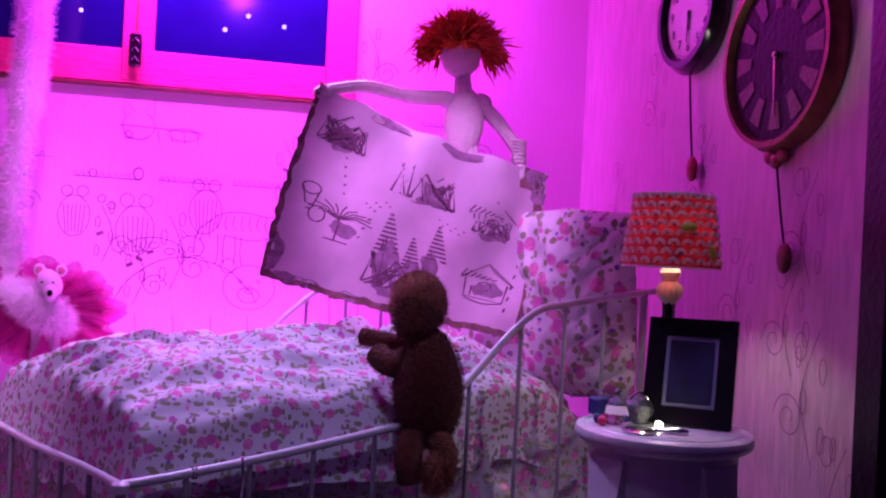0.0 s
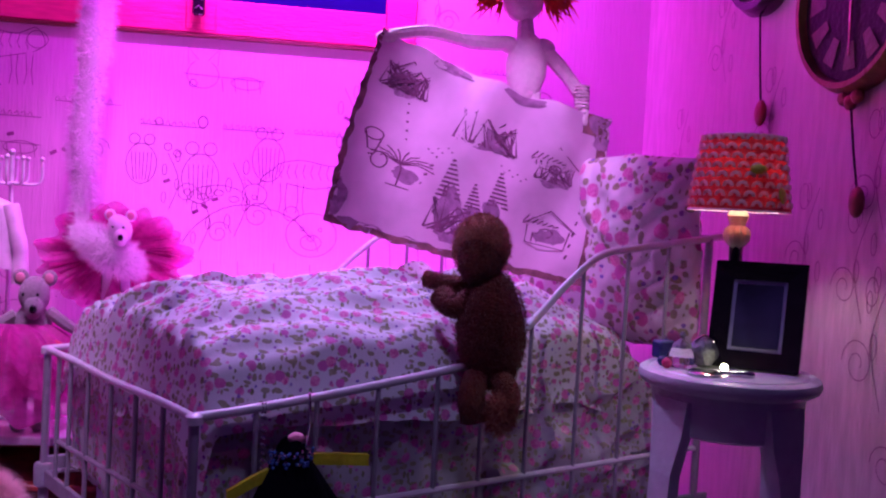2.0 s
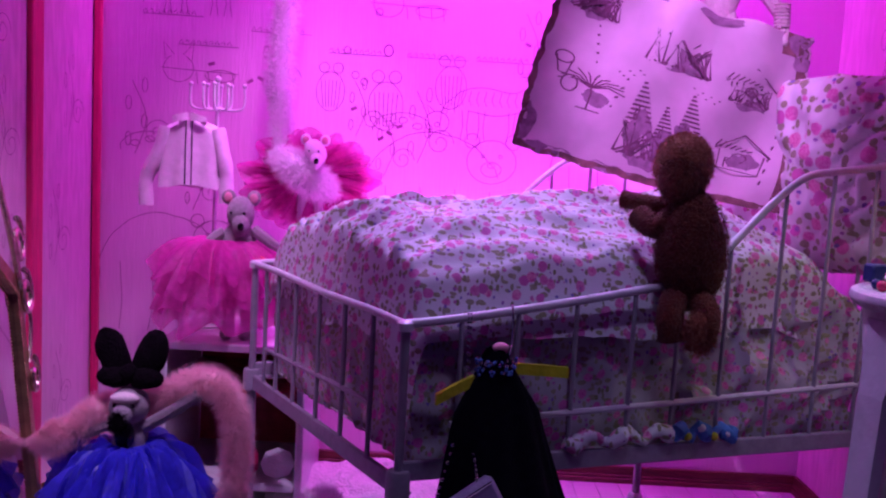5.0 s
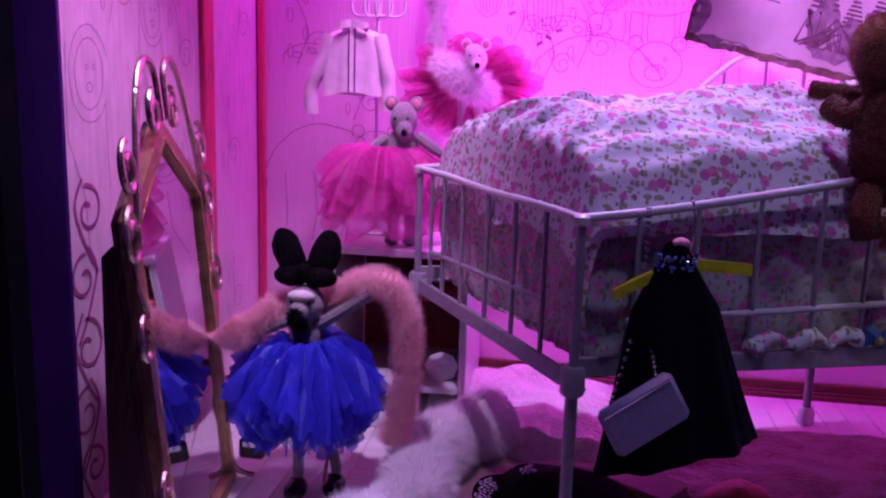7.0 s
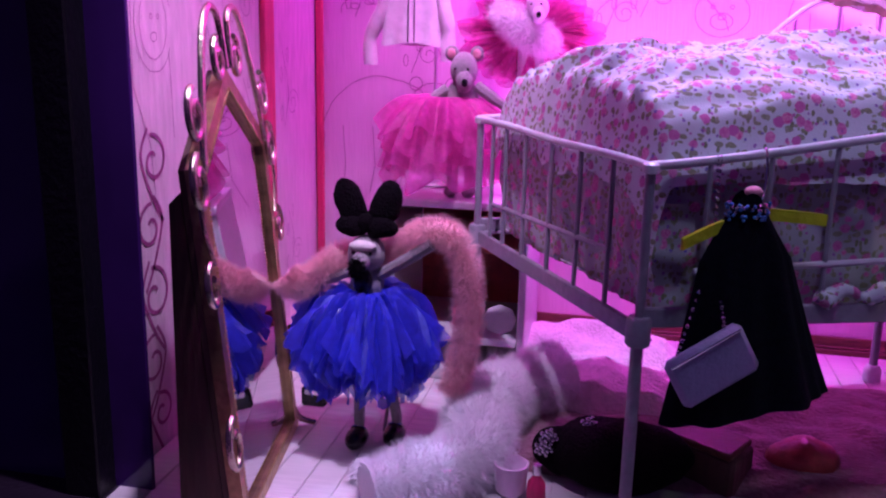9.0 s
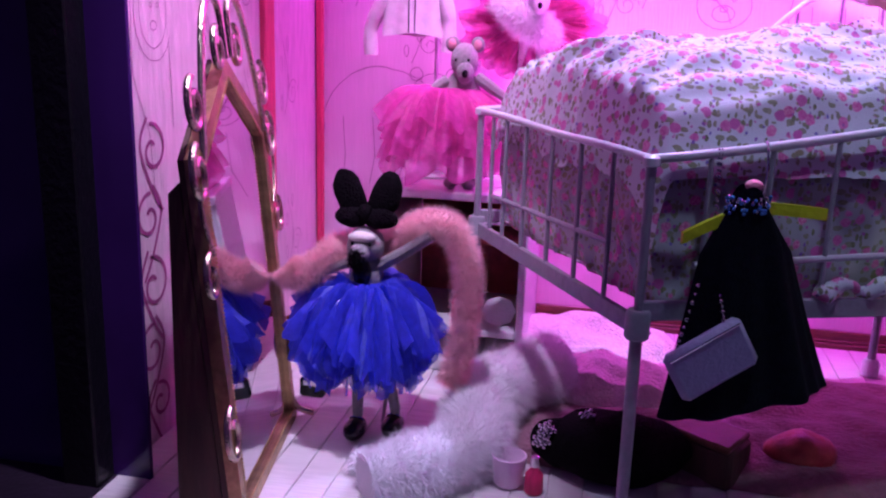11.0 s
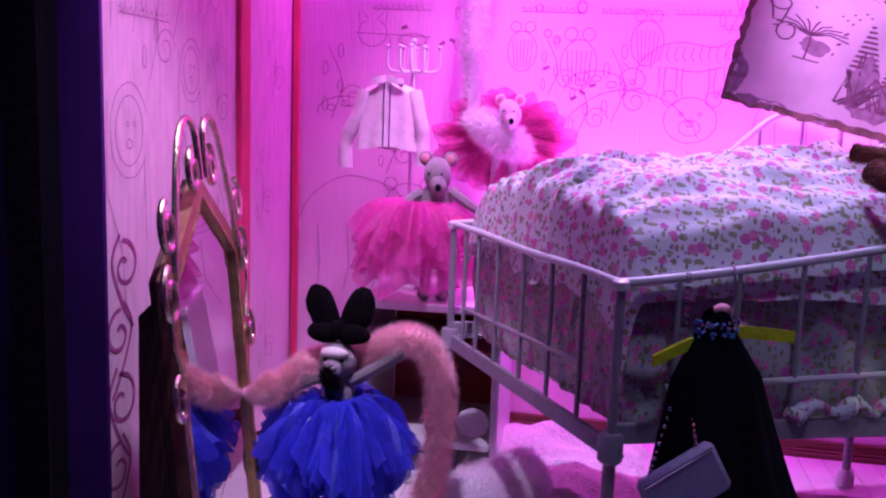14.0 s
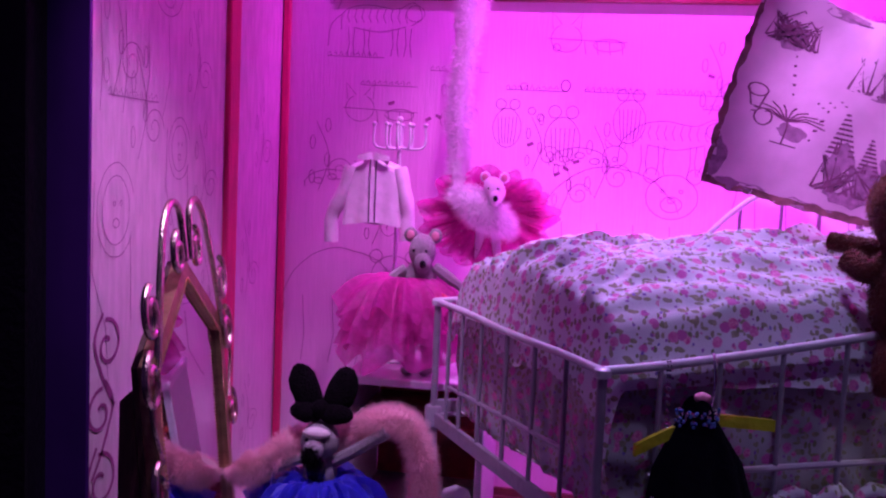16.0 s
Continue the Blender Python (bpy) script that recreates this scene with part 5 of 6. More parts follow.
mirror = thing("floor_mirror", tuple(B0), "leaning gilt iron mirror with scrolled sides and a pointed top", "mirror")
OUTER = [(0.0, 0.0), (0.0, 0.762), (0.5, 0.935), (1.0, 0.762), (1.0, 0.0)]
INNER = [(0.06, 0.030), (0.06, 0.742), (0.5, 0.895), (0.94, 0.742), (0.94, 0.030)]
for i in range(5):
    j = (i + 1) % 5
    q = [OUTER[i], OUTER[j], INNER[j], INNER[i]]
    g = Geo()
    fr, bk = [mir(a, h, 0.016) for a, h in q], [mir(a, h, -0.012) for a, h in q]
    g.add(fr + bk, [(0, 1, 2, 3), (7, 6, 5, 4), (0, 4, 5, 1), (1, 5, 6, 2), (2, 6, 7, 3), (3, 7, 4, 0)], GOLD)
    side = part("frame_side", g, mirror, "", False)
    n = int((Vector((INNER[i][0] * MW, INNER[i][1], 0)) - Vector((INNER[j][0] * MW, INNER[j][1], 0))).length / 0.0085)
    g = Geo()
    for k in range(n):
        f = k / n
        g.ball(mir(INNER[i][0] + (INNER[j][0] - INNER[i][0]) * f, INNER[i][1] + (INNER[j][1] - INNER[i][1]) * f, 0.016), 0.0034, GOLD, seg=6)
    part("beading", g, side, "beaded gold edge")
g = Geo()
g.add([mir(a, h, 0.004) for a, h in INNER], [(0, 1, 2, 3, 4)], MIRROR)
part("glass", g, mirror, "clear mirror glass", False)
g = Geo()
bk = [mir(a, h, -0.013) for a, h in OUTER] + [mir(a, h, -0.024) for a, h in OUTER]
g.add(bk, [(4, 3, 2, 1, 0), (5, 6, 7, 8, 9)] + [(i, (i + 1) % 5, 5 + (i + 1) % 5, 5 + i) for i in range(5)], DARKBACK)
# added dark wedge: stands for the shadow between the leaning mirror and the wall
shade_wedge = [mir(a, h, d) for a in (0.0, 1.0) for h, d in ((0.0, -0.026), (0.0, -0.122), (0.70, -0.050), (0.72, -0.026))]
g.add(shade_wedge, [(0, 1, 2, 3), (7, 6, 5, 4), (0, 4, 5, 1), (1, 5, 6, 2), (2, 6, 7, 3), (3, 7, 4, 0)], DARKBACK)
part("back_with_shade", g, mirror, "dark mirror back with a wedge in place of the shaded gap", False)


def wire(name, pts, r=0.0075):
    g = Geo()
    g.tube(pts, r, BRONZE, 8)
    part(name, g, mirror, "bright gilt scroll")


def scroll(a, h, r, flip, turns=1.25, d=0.02, start=1.57):
    """A flat spiral beside the frame."""
    n = 26
    return [mir(a + flip * (r * (1 - 0.62 * k / n) * math.cos(start - turns * 6.283 * k / n)) / MW, h + 1.35 * r * (1 - 0.62 * k / n) * math.sin(start - turns * 6.283 * k / n), d) for k in range(n + 1)]


for s, c in ((-1, 0.02), (1, 0.98)):
    wire("scroll", scroll(c + s * 0.05, 0.735, 0.042, s))
    wire("scroll", scroll(c + s * 0.01, 0.860, 0.040, s))
    wire("loop", scroll(c + s * 0.055, 0.535, 0.036, s, 0.95))
    wire("scroll", scroll(c + s * 0.045, 0.205, 0.046, s, 1.1))
    wire("stem", bend([mir(c + s * 0.08, 0.700, 0.02), mir(c + s * 0.07, 0.65, 0.02), mir(c + s * 0.005, 0.575, 0.02)], 5), 0.005)
    wire("top_hoop", bend([mir(0.5 + s * 0.46, 0.755, 0.02), mir(0.5 + s * 0.40, 0.86, 0.02), mir(0.5 + s * 0.31, 0.985, 0.02), mir(0.5 + s * 0.24, 1.040, 0.02), mir(0.5 + s * 0.15, 1.062, 0.02), mir(0.5 + s * 0.06, 1.035, 0.02), mir(0.5 + s * 0.035, 0.935, 0.02)], 7), 0.0078)
    wire("top_scroll", scroll(0.5 + s * 0.125, 0.955, 0.034, s, 1.2))
    wire("foot", bend([mir(c, 0.10, 0.0), mir(c + s * 0.01, 0.03, 0.02), mir(c + s * 0.03, 0.004, 0.06)], 5), 0.008)

# ---- bedside table ----
NX, NY, NT = 1.000, 1.415, 0.690
table = thing("bedside_table", (NX, NY, FLOOR), "round white painted bedside table with splayed legs", "table")
g = Geo()
g.lathe([(0.136, -0.036), (0.158, -0.034), (0.169, -0.027), (0.173, -0.017), (0.170, -0.006), (0.162, -0.001), (0.155, -0.001), (0.151, -0.004), (0.147, 0.0), (0.05, 0.0)], at(NX, NY, NT), ENAMEL, 64)
part("tabletop", g, table)
g = Geo()
g.lathe([(0.134, -0.118), (0.139, -0.114), (0.146, -0.036), (0.11, -0.034)], at(NX, NY, NT), ENAMEL, 64)
part("apron", g, table)
for k in range(4):
    q = radians(200 + 90 * k)
    d, s = Vector((math.cos(q), math.sin(q), 0)), Vector((-math.sin(q), math.cos(q), 0))
    g = Geo()
    rows = [(0.134, NT - 0.05, 0.044), (0.140, NT - 0.115, 0.040), (0.150, NT - 0.19, 0.027), (0.165, 0.20, 0.025), (0.188, FLOOR, 0.030)]
    verts = []
    for r, z, w in rows:
        for dr, ds in ((-0.012, -w), (0.014, -w), (0.014, w), (-0.012, w)):
            verts.append(Vector((NX, NY, z)) + d * (r + dr) + s * ds)
    faces = [(4 * i + j, 4 * i + (j + 1) % 4, 4 * i + 4 + (j + 1) % 4, 4 * i + 4 + j) for i in range(4) for j in range(4)] + [(3, 2, 1, 0), (16, 17, 18, 19)]
    g.add(verts, faces, ENAMEL)
    part("leg", g, table, "", False)
g = Geo()
g.lathe([(0.09, 0.0), (0.140, 0.0), (0.142, 0.012), (0.09, 0.014)], at(NX, NY, 0.16), ENAMEL, 40)
part("lower_shelf", g, table)

lamp = thing("table_lamp", (1.057, 1.530, NT), "small lit table lamp with a red rosette shade", "lamp")
LX, LY = 1.057, 1.530
g = Geo()
g.lathe([(0.050, 0.0), (0.052, 0.008), (0.030, 0.016), (0.014, 0.026)], at(LX, LY, NT + 0.001), BRONZE, 28)
part("base", g, lamp)
g = Geo()
for k in range(6):
    q = k * 1.047
    g.tube([(LX + 0.010 * math.cos(q), LY + 0.010 * math.sin(q), NT + 0.02), (LX + 0.010 * math.cos(q), LY + 0.010 * math.sin(q), 0.935)], 0.0055, BRONZE if k % 2 else DARKWOOD, 7)
part("stem", g, lamp, "striped metal stem")
g = Geo()
n = 48
prof = [(0.012, 0.925), (0.016, 0.930), (0.024, 0.940), (0.027, 0.952), (0.024, 0.964), (0.016, 0.972), (0.018, 0.980), (0.022, 0.992), (0.016, 1.004)]
verts = [Vector((LX + (r * (1 + (0.07 if 0.935 < z < 0.968 else 0) * math.cos(14 * 2 * math.pi * k / n))) * math.cos(2 * math.pi * k / n), LY + r * (1 + (0.07 if 0.935 < z < 0.968 else 0) * math.cos(14 * 2 * math.pi * k / n)) * math.sin(2 * math.pi * k / n), z)) for r, z in prof for k in range(n)]
g.add(verts, [(i * n + k, i * n + (k + 1) % n, (i + 1) * n + (k + 1) % n, (i + 1) * n + k) for i in range(len(prof) - 1) for k in range(n)], CELADON)
part("urn", g, lamp, "ribbed cream-green ceramic urn")
g = Geo()
RB, RT, ZB, ZT = 0.102, 0.081, 1.003, 1.155
g.sheet(lambda a, b: (LX + (RB + (RT - RB) * b) * math.cos(6.2832 * a), LY + (RB + (RT - RB) * b) * math.sin(6.2832 * a), ZB + (ZT - ZB) * b), 64, 8, SHADE, 0.002)
shade = part("shade", g, lamp, "red cloth drum shade")
for z, r in ((ZB, RB), (ZT, RT)):
    g = Geo()
    g.tube([(LX + r * math.cos(k * 0.131), LY + r * math.sin(k * 0.131), z) for k in range(48)], 0.0022, SATIN, 6, closed=True)
    part("rim", g, shade, "pale piped rim")
g = Geo()
for row in range(8):
    f = (row + 0.5) / 8
    z, r = ZB + (ZT - ZB) * f, RB + (RT - RB) * f + 0.002
    for k in range(22):
        q = 2 * math.pi * (k + 0.5 * (row % 2)) / 22
        d, s = Vector((math.cos(q), math.sin(q), 0.12)), Vector((-math.sin(q), math.cos(q), 0))
        c = Vector((LX, LY, z)) + d * r
        c.z = z
        for rr, mt in ((0.0098, SHADEPETAL), (0.0060, SHADEPETAL)):
            g.tube([c + s * rr * math.cos(w) + Vector((0, 0, rr * math.sin(w))) + d * (0.010 - rr) * 0.2 for w in (-0.2, 0.4, 1.0, 1.57, 2.1, 2.7, 3.3)], 0.0021, mt, 4)
part("rosette_trim", g, shade, "rows of stitched scallop rosettes")
for q, z in ((radians(262), 1.085), (radians(292), 1.035)):
    g = Geo()
    f = (z - ZB) / (ZT - ZB)
    r = RB + (RT - RB) * f + 0.010
    d, s = Vector((math.cos(q), math.sin(q), 0)), Vector((-math.sin(q), math.cos(q), 0))
    m = Matrix.Translation(Vector((LX, LY, z)) + d * r)
    g.ball(Vector((LX, LY, z)) + d * r, (0.018, 0.004, 0.010), LEAFGREEN, Matrix.Rotation(q + math.pi / 2, 4, "Z") @ Matrix.Rotation(0.0 if z > 1.05 else 1.2, 4, "Y"), seg=10)
    part("leaf", g, shade, "yellow-green fabric leaf")
bulb = bpy.data.lights.new("lamp_bulb", "POINT")
bulb.energy, bulb.color, bulb.shadow_soft_size = 2.1, (1.0, 0.88, 0.80), 0.02
bulb_ob = new("lamp_bulb", bulb)
bulb_ob.location = (LX, LY, 1.085)

# photo frame
FTL, FTR, FBL, FBR = Vector((0.997, 1.488, 0.900)), Vector((1.140, 1.390, 0.902)), Vector((0.972, 1.458, NT + 0.001)), Vector((1.116, 1.356, NT + 0.001))
fx = (FTR - FTL).normalized()
fy = (FTL - FBL).normalized()
fn = fx.cross(fy).normalized()
fm = Matrix((fx, fy, fn)).transposed().to_4x4()
fm.translation = (FBL + FBR) / 2
FW, FH = (FTR - FTL).length, (FTL - FBL).length
frame_thing = thing("photo_frame", tuple(fm.translation), "glossy black photo frame propped on the table", "photo frame")
corners = [(-FW / 2, 0), (FW / 2, 0), (FW / 2, FH), (-FW / 2, FH)]
inset = [(-FW / 2 + 0.036, 0.036), (FW / 2 - 0.036, 0.036), (FW / 2 - 0.036, FH - 0.036), (-FW / 2 + 0.036, FH - 0.036)]
for i in range(4):
    j = (i + 1) % 4
    g = Geo()
    o1, o2, i1, i2 = corners[i], corners[j], inset[i], inset[j]
    v = [fm @ Vector((*o1, 0.012)), fm @ Vector((*o2, 0.012)), fm @ Vector((*i2, 0.002)), fm @ Vector((*i1, 0.002)), fm @ Vector((*o1, -0.012)), fm @ Vector((*o2, -0.012)), fm @ Vector((*i2, -0.012)), fm @ Vector((*i1, -0.012))]
    g.add(v, [(0, 1, 2, 3), (7, 6, 5, 4), (0, 4, 5, 1), (2, 6, 7, 3)], DARKWOOD)
    part("frame_side", g, frame_thing, "", False)
g = Geo()
g.box(fm @ at(0, FH / 2, -0.003), (FW - 0.070, FH - 0.070, 0.004), MAT_BOARD, 0.001)
part("mount", g, frame_thing, "lilac mount")
g = Geo()
g.box(fm @ at(0, FH / 2, 0.000), (FW - 0.086, FH - 0.086, 0.003), PHOTO, 0.001)
part("photograph", g, frame_thing, "dark unreadable photograph")
g = Geo()
g.box(fm @ at(0.055, 0.055, -0.035) @ pose(0, 0, 0, -22, 0, 0), (0.05, 0.14, 0.004), BLACK, 0.001)
part("strut", g, frame_thing, "black back strut")

# small things on the table
jar = thing("crystal_jar", (0.905, 1.425, NT), "small cut crystal perfume jar with a knob", "jar")
g = Geo()
g.lathe([(0.020, 0.001), (0.027, 0.008), (0.029, 0.022), (0.022, 0.034), (0.018, 0.038)], at(0.905, 1.425, NT), CRYSTAL, 12)
part("bowl", g, jar, "", False)
g = Geo()
g.lathe([(0.019, 0.039), (0.018, 0.045), (0.007, 0.054), (0.004, 0.058), (0.007, 0.064), (0.003, 0.070)], at(0.905, 1.425, NT), PEWTER, 12)
part("lid", g, jar, "bright metal lid")
purse = thing("round_purse", (0.955, 1.435, NT), "round beaded silver purse with a clasp", "purse")
g = Geo()
g.ball((0.955, 1.435, NT + 0.028), (0.030, 0.022, 0.028), PEWTER, rough=0.006, freq=120, seg=20)
part("body", g, purse)
g = Geo()
g.tube(bend([(0.935, 1.435, NT + 0.050), (0.955, 1.435, NT + 0.062), (0.975, 1.435, NT + 0.050)], 4), 0.003, CHROME)
part("clasp", g, purse)
hand_mirror = thing("hand_mirror", (0.925, 1.345, NT), "silver filigree hand mirror lying flat", "hand mirror")
g = Geo()
g.lathe([(0.030, 0.0), (0.032, 0.004), (0.026, 0.007), (0.01, 0.006)], at(0.915, 1.345, NT + 0.001), CHROME, 20)
part("head", g, hand_mirror)
g = Geo()
g.tube(bend([(0.945, 1.340, NT + 0.005), (0.975, 1.332, NT + 0.005), (1.005, 1.322, NT + 0.005)], 4), [0.006, 0.004, 0.004, 0.005, 0.006, 0.007, 0.008, 0.007, 0.004], CHROME)
part("handle", g, hand_mirror)
g = Geo()
g.box(at(0.905, 1.515, NT + 0.022) @ pose(0, 0, 0, 0, 0, 20), (0.040, 0.03, 0.036), NAVYBOX, 0.004)
single("blue_box", g, "small dark blue box at the table's edge", "box")
g = Geo()
g.ball((0.868, 1.408, NT + 0.010), 0.010, RED, seg=12)
single("red_bead", g, "single red glass bead", "bead")
g = Geo()
g.ball((0.870, 1.435, NT + 0.010), (0.010, 0.010, 0.010), NAVYBOX, seg=10)
single("blue_bead", g, "single blue glass bead", "bead")
g = Geo()
g.ball((0.972, 1.378, NT + 0.009), 0.007, SPARK, seg=12)
single("fairy_light", g, "tiny bright white-yellow fairy light", "light")


# ---- wall clocks ----
def numerals(parent, words, c, r, size, mat, spin=0.0):
    for k, w in enumerate(words):
        q = math.pi / 2 - 2 * math.pi * (k + 1) / 12
        data = bpy.data.curves.new("numeral", "FONT")
        data.body, data.size, data.align_x, data.align_y, data.extrude = w, size, "CENTER", "CENTER", 0.0006
        data.materials.append(mat)
        ob = new("numeral", data)
        ob.parent = parent
        base = Vector(parent["at"])
        ob.matrix_local = Matrix.Translation(Vector((c[0], c[1] - r * math.cos(q), c[2] + r * math.sin(q))) - base) @ pose(0, 0, 0, 90, 0, -90)


def wall_clock(c, r, label, rim, face, rim_w, depth, bob_z, bob_dy, scale_y=1.0):
    """A round clock on the right wall, with a pendulum below."""
    x, y, z = c
    ck = thing("wall_clock", (x, y, z), label, "clock", "wall clocks")
    turn = at(x, y, z) @ pose(0, 0, 0, 0, -90, 0) @ Matrix.Diagonal((1.0, scale_y, 1, 1))
    g = Geo()
    g.lathe([(r - rim_w * 1.1, 0.001), (r, 0.001), (r + 0.003, depth * 0.4), (r - rim_w * 0.35, depth), (r - rim_w * 0.8, depth), (r - rim_w, depth * 0.62), (r - rim_w, 0.002)], turn, rim, 56)
    part("case", g, ck)
    g = Geo()
    g.lathe([(0.001, depth * 0.55), (r - rim_w * 0.9, depth * 0.55), (r - rim_w * 0.9, depth * 0.60), (0.001, depth * 0.60)], turn, face, 56)
    fc = part("face", g, ck)
    g = Geo()
    g.tube(bend([(x - 0.022, y, z - r * 0.98), (x - 0.022, y + bob_dy * 0.5, (z - r + bob_z) / 2), (x - 0.022, y + bob_dy, bob_z + 0.02)], 3), 0.0028, DARKBEAD, 6)
    pd = part("pendulum", g, ck)
    g = Geo()
    g.ball((x - 0.022, y + bob_dy, bob_z), (0.012, 0.024, 0.034), REDBOB if face is CLOCKFACE else COPPER, seg=16)
    part("bob", g, pd, "oval pendulum bob")
    return ck


c1 = wall_clock((XR, 1.985, 1.690), 0.168, "dark wooden wall clock with a white face and numerals", DARKWOOD, CLOCKFACE, 0.040, 0.05, 1.265, -0.035)
numerals(c1, [str(k) for k in range(1, 13)], (XR - 0.032, 1.985, 1.690), 0.098, 0.036, DARKBEAD)
for q, ln in ((radians(266), 0.085), (radians(275), 0.055)):
    g = Geo()
    g.tube([(XR - 0.034, 1.985, 1.690), (XR - 0.034, 1.985 - ln * math.cos(q), 1.690 + ln * math.sin(q))], [0.004, 0.0015], DARKBEAD, 5)
    part("hand", g, c1)
g = Geo()
for k in range(60):
    q = k * math.pi / 30
    g.tube([(XR - 0.0325, 1.985 + rr * math.cos(q), 1.690 + rr * math.sin(q)) for rr in (0.119, 0.123)], 0.0012, DARKBEAD, 4)
part("minute_track", g, c1)
c2 = wall_clock((XR, 1.565, 1.485), 0.214, "large dark wall clock with a copper rim", COPPER, CLOCKDARK, 0.026, 0.045, 1.035, -0.05)
for k in range(12):
    q = k * math.pi / 6
    g = Geo()
    d, s = Vector((0, math.cos(q), math.sin(q))), Vector((0, -math.sin(q), math.cos(q)))
    c = Vector((XR - 0.030, 1.565, 1.485))
    g.add([c + d * 0.105 + s * 0.012, c + d * 0.105 - s * 0.012, c + d * 0.165 - s * 0.022, c + d * 0.165 + s * 0.022], [(0, 1, 2, 3)], HOURMARK)
    part("hour_mark", g, c2, "coppery hour bar", False)
g = Geo()
g.tube([(XR - 0.034, 1.565, 1.485), (XR - 0.034, 1.562, 1.35)], [0.005, 0.002], BRONZE, 6)
g.ball((XR - 0.034, 1.565, 1.485), 0.009, BRONZE, seg=10)
part("hand", g, c2, "thin gilt hand")
g = Geo()
for s in (-1, 0, 1):
    g.ball((XR - 0.020, 1.565 + s * 0.024, 1.262 - 0.012 * (s == 0)), (0.012, 0.020, 0.018), COPPER, seg=10)
part("ornament", g, c2, "carved copper ornament")

# ---- things hanging on the side rail ----
dress = thing("dress", tuple(bed(0.22, 0, 0.1) + OUT * 0.05), "sleeveless navy-black doll dress on the bed rail", "dress")


def dress_skin(a, b):
    th = 2 * math.pi * a
    w = 0.030 + 0.035 * min(1, b * 4) + 0.085 * b
    fold = (0.009 * math.sin(6 * th + 1) + 0.005 * math.sin(11 * th)) * b
    u = 0.170 + 0.038 * b + (w * (1 + 0.08 * b) + fold) * math.cos(th)
    z = 0.522 - 0.43 * b + 0.045 * b * b * (math.cos(th) * 0.6 + 0.4) - 0.012 * (1 - b) * math.cos(2 * th)
    return bed(u, 0, z) + OUT * (0.045 + (0.018 + 0.03 * b + fold) * -math.sin(th))


g = Geo()
g.sheet(dress_skin, 84, 36, NAVY)
part("skirt", g, dress)
g = Geo()
rnd = random.Random(12)
for _ in range(60):
    q = rnd.uniform(math.pi, 2 * math.pi)
    g.ball(bed(0.170 + 0.042 * math.cos(q), 0, 0.505 + rnd.uniform(-0.02, 0.012)) + OUT * (0.045 - 0.028 * math.sin(q)), 0.0032, BLUECLOTH if rnd.random() < 0.6 else CHROME, seg=6)
part("beaded_neck", g, dress, "blue beaded neckline")
hanger = thing("clothes_hanger", tuple(bed(0.22, 0, 0.45) + OUT * 0.045), "flat yellow plastic clothes hanger", "hanger")
pts = bend([bed(0.052, 0, 0.437), bed(0.115, 0, 0.466), bed(0.190, 0, 0.490), bed(0.255, 0, 0.488), bed(0.328, 0, 0.480)], 6)
g = Geo()
n = len(pts)
verts = []
for p in pts:
    for dz, do in ((-0.011, 0.040), (-0.011, 0.050), (0.011, 0.050), (0.011, 0.040)):
        verts.append(p + Vector((0, 0, dz)) + OUT * do)
g.add(verts, [(4 * i + j, 4 * i + (j + 1) % 4, 4 * i + 4 + (j + 1) % 4, 4 * i + 4 + j) for i in range(n - 1) for j in range(4)] + [(3, 2, 1, 0), tuple(4 * (n - 1) + j for j in range(4))], YELLOW)
part("bar", g, hanger)
g = Geo()
g.tube(bend([bed(0.190, 0, 0.490) + OUT * 0.045, bed(0.205, 0, 0.55) + OUT * 0.04, bed(0.215, 0, 0.600) + OUT * 0.012, bed(0.220, 0, 0.606) - OUT * 0.006, bed(0.222, 0, 0.586) - OUT * 0.013], 5), 0.0028, CHROME, 6)
part("hook", g, hanger, "bright wire hook")
g = Geo()
g.ball(bed(0.176, 0, 0.535) + OUT * 0.05, (0.016, 0.012, 0.010), PINKFELT, rough=0.004)
part("padding", g, hanger, "pink padded knot")
clutch = thing("shoulder_bag", tuple(bed(0.10, 0, 0.2) + OUT * 0.05), "lilac leather box bag on a bright chain", "handbag")
cm = at(*(bed(0.106, 0, 0.222) + OUT * 0.100)) @ Matrix.Rotation(math.atan2(U.y, U.x), 4, "Z") @ pose(0, 0, 0, 0, -30, 0)
g = Geo()
g.box(cm, (0.158, 0.028, 0.104), LILAC, 0.010)
part("body", g, clutch)
g = Geo()
g.tube([cm @ Vector((x, -0.0155, 0.043)) for x in (-0.072, 0, 0.072)], 0.0025, CHROME, 6)
part("seam", g, clutch, "bright metal seam")
g = Geo()
for pts in (bend([cm @ Vector((-0.05, 0, 0.05)), bed(0.115, 0, 0.42) + OUT * 0.03, bed(0.125, 0, 0.592) + OUT * 0.004], 14), bend([cm @ Vector((0.05, 0, 0.05)), bed(0.125, 0, 0.42) + OUT * 0.03, bed(0.131, 0, 0.592) + OUT * 0.004], 14)):
    for i, p in enumerate(pts[::1]):
        g.ball(p, 0.0045 if i % 2 else 0.003, CHROME, seg=6)
part("chain", g, clutch, "bright ball chain")

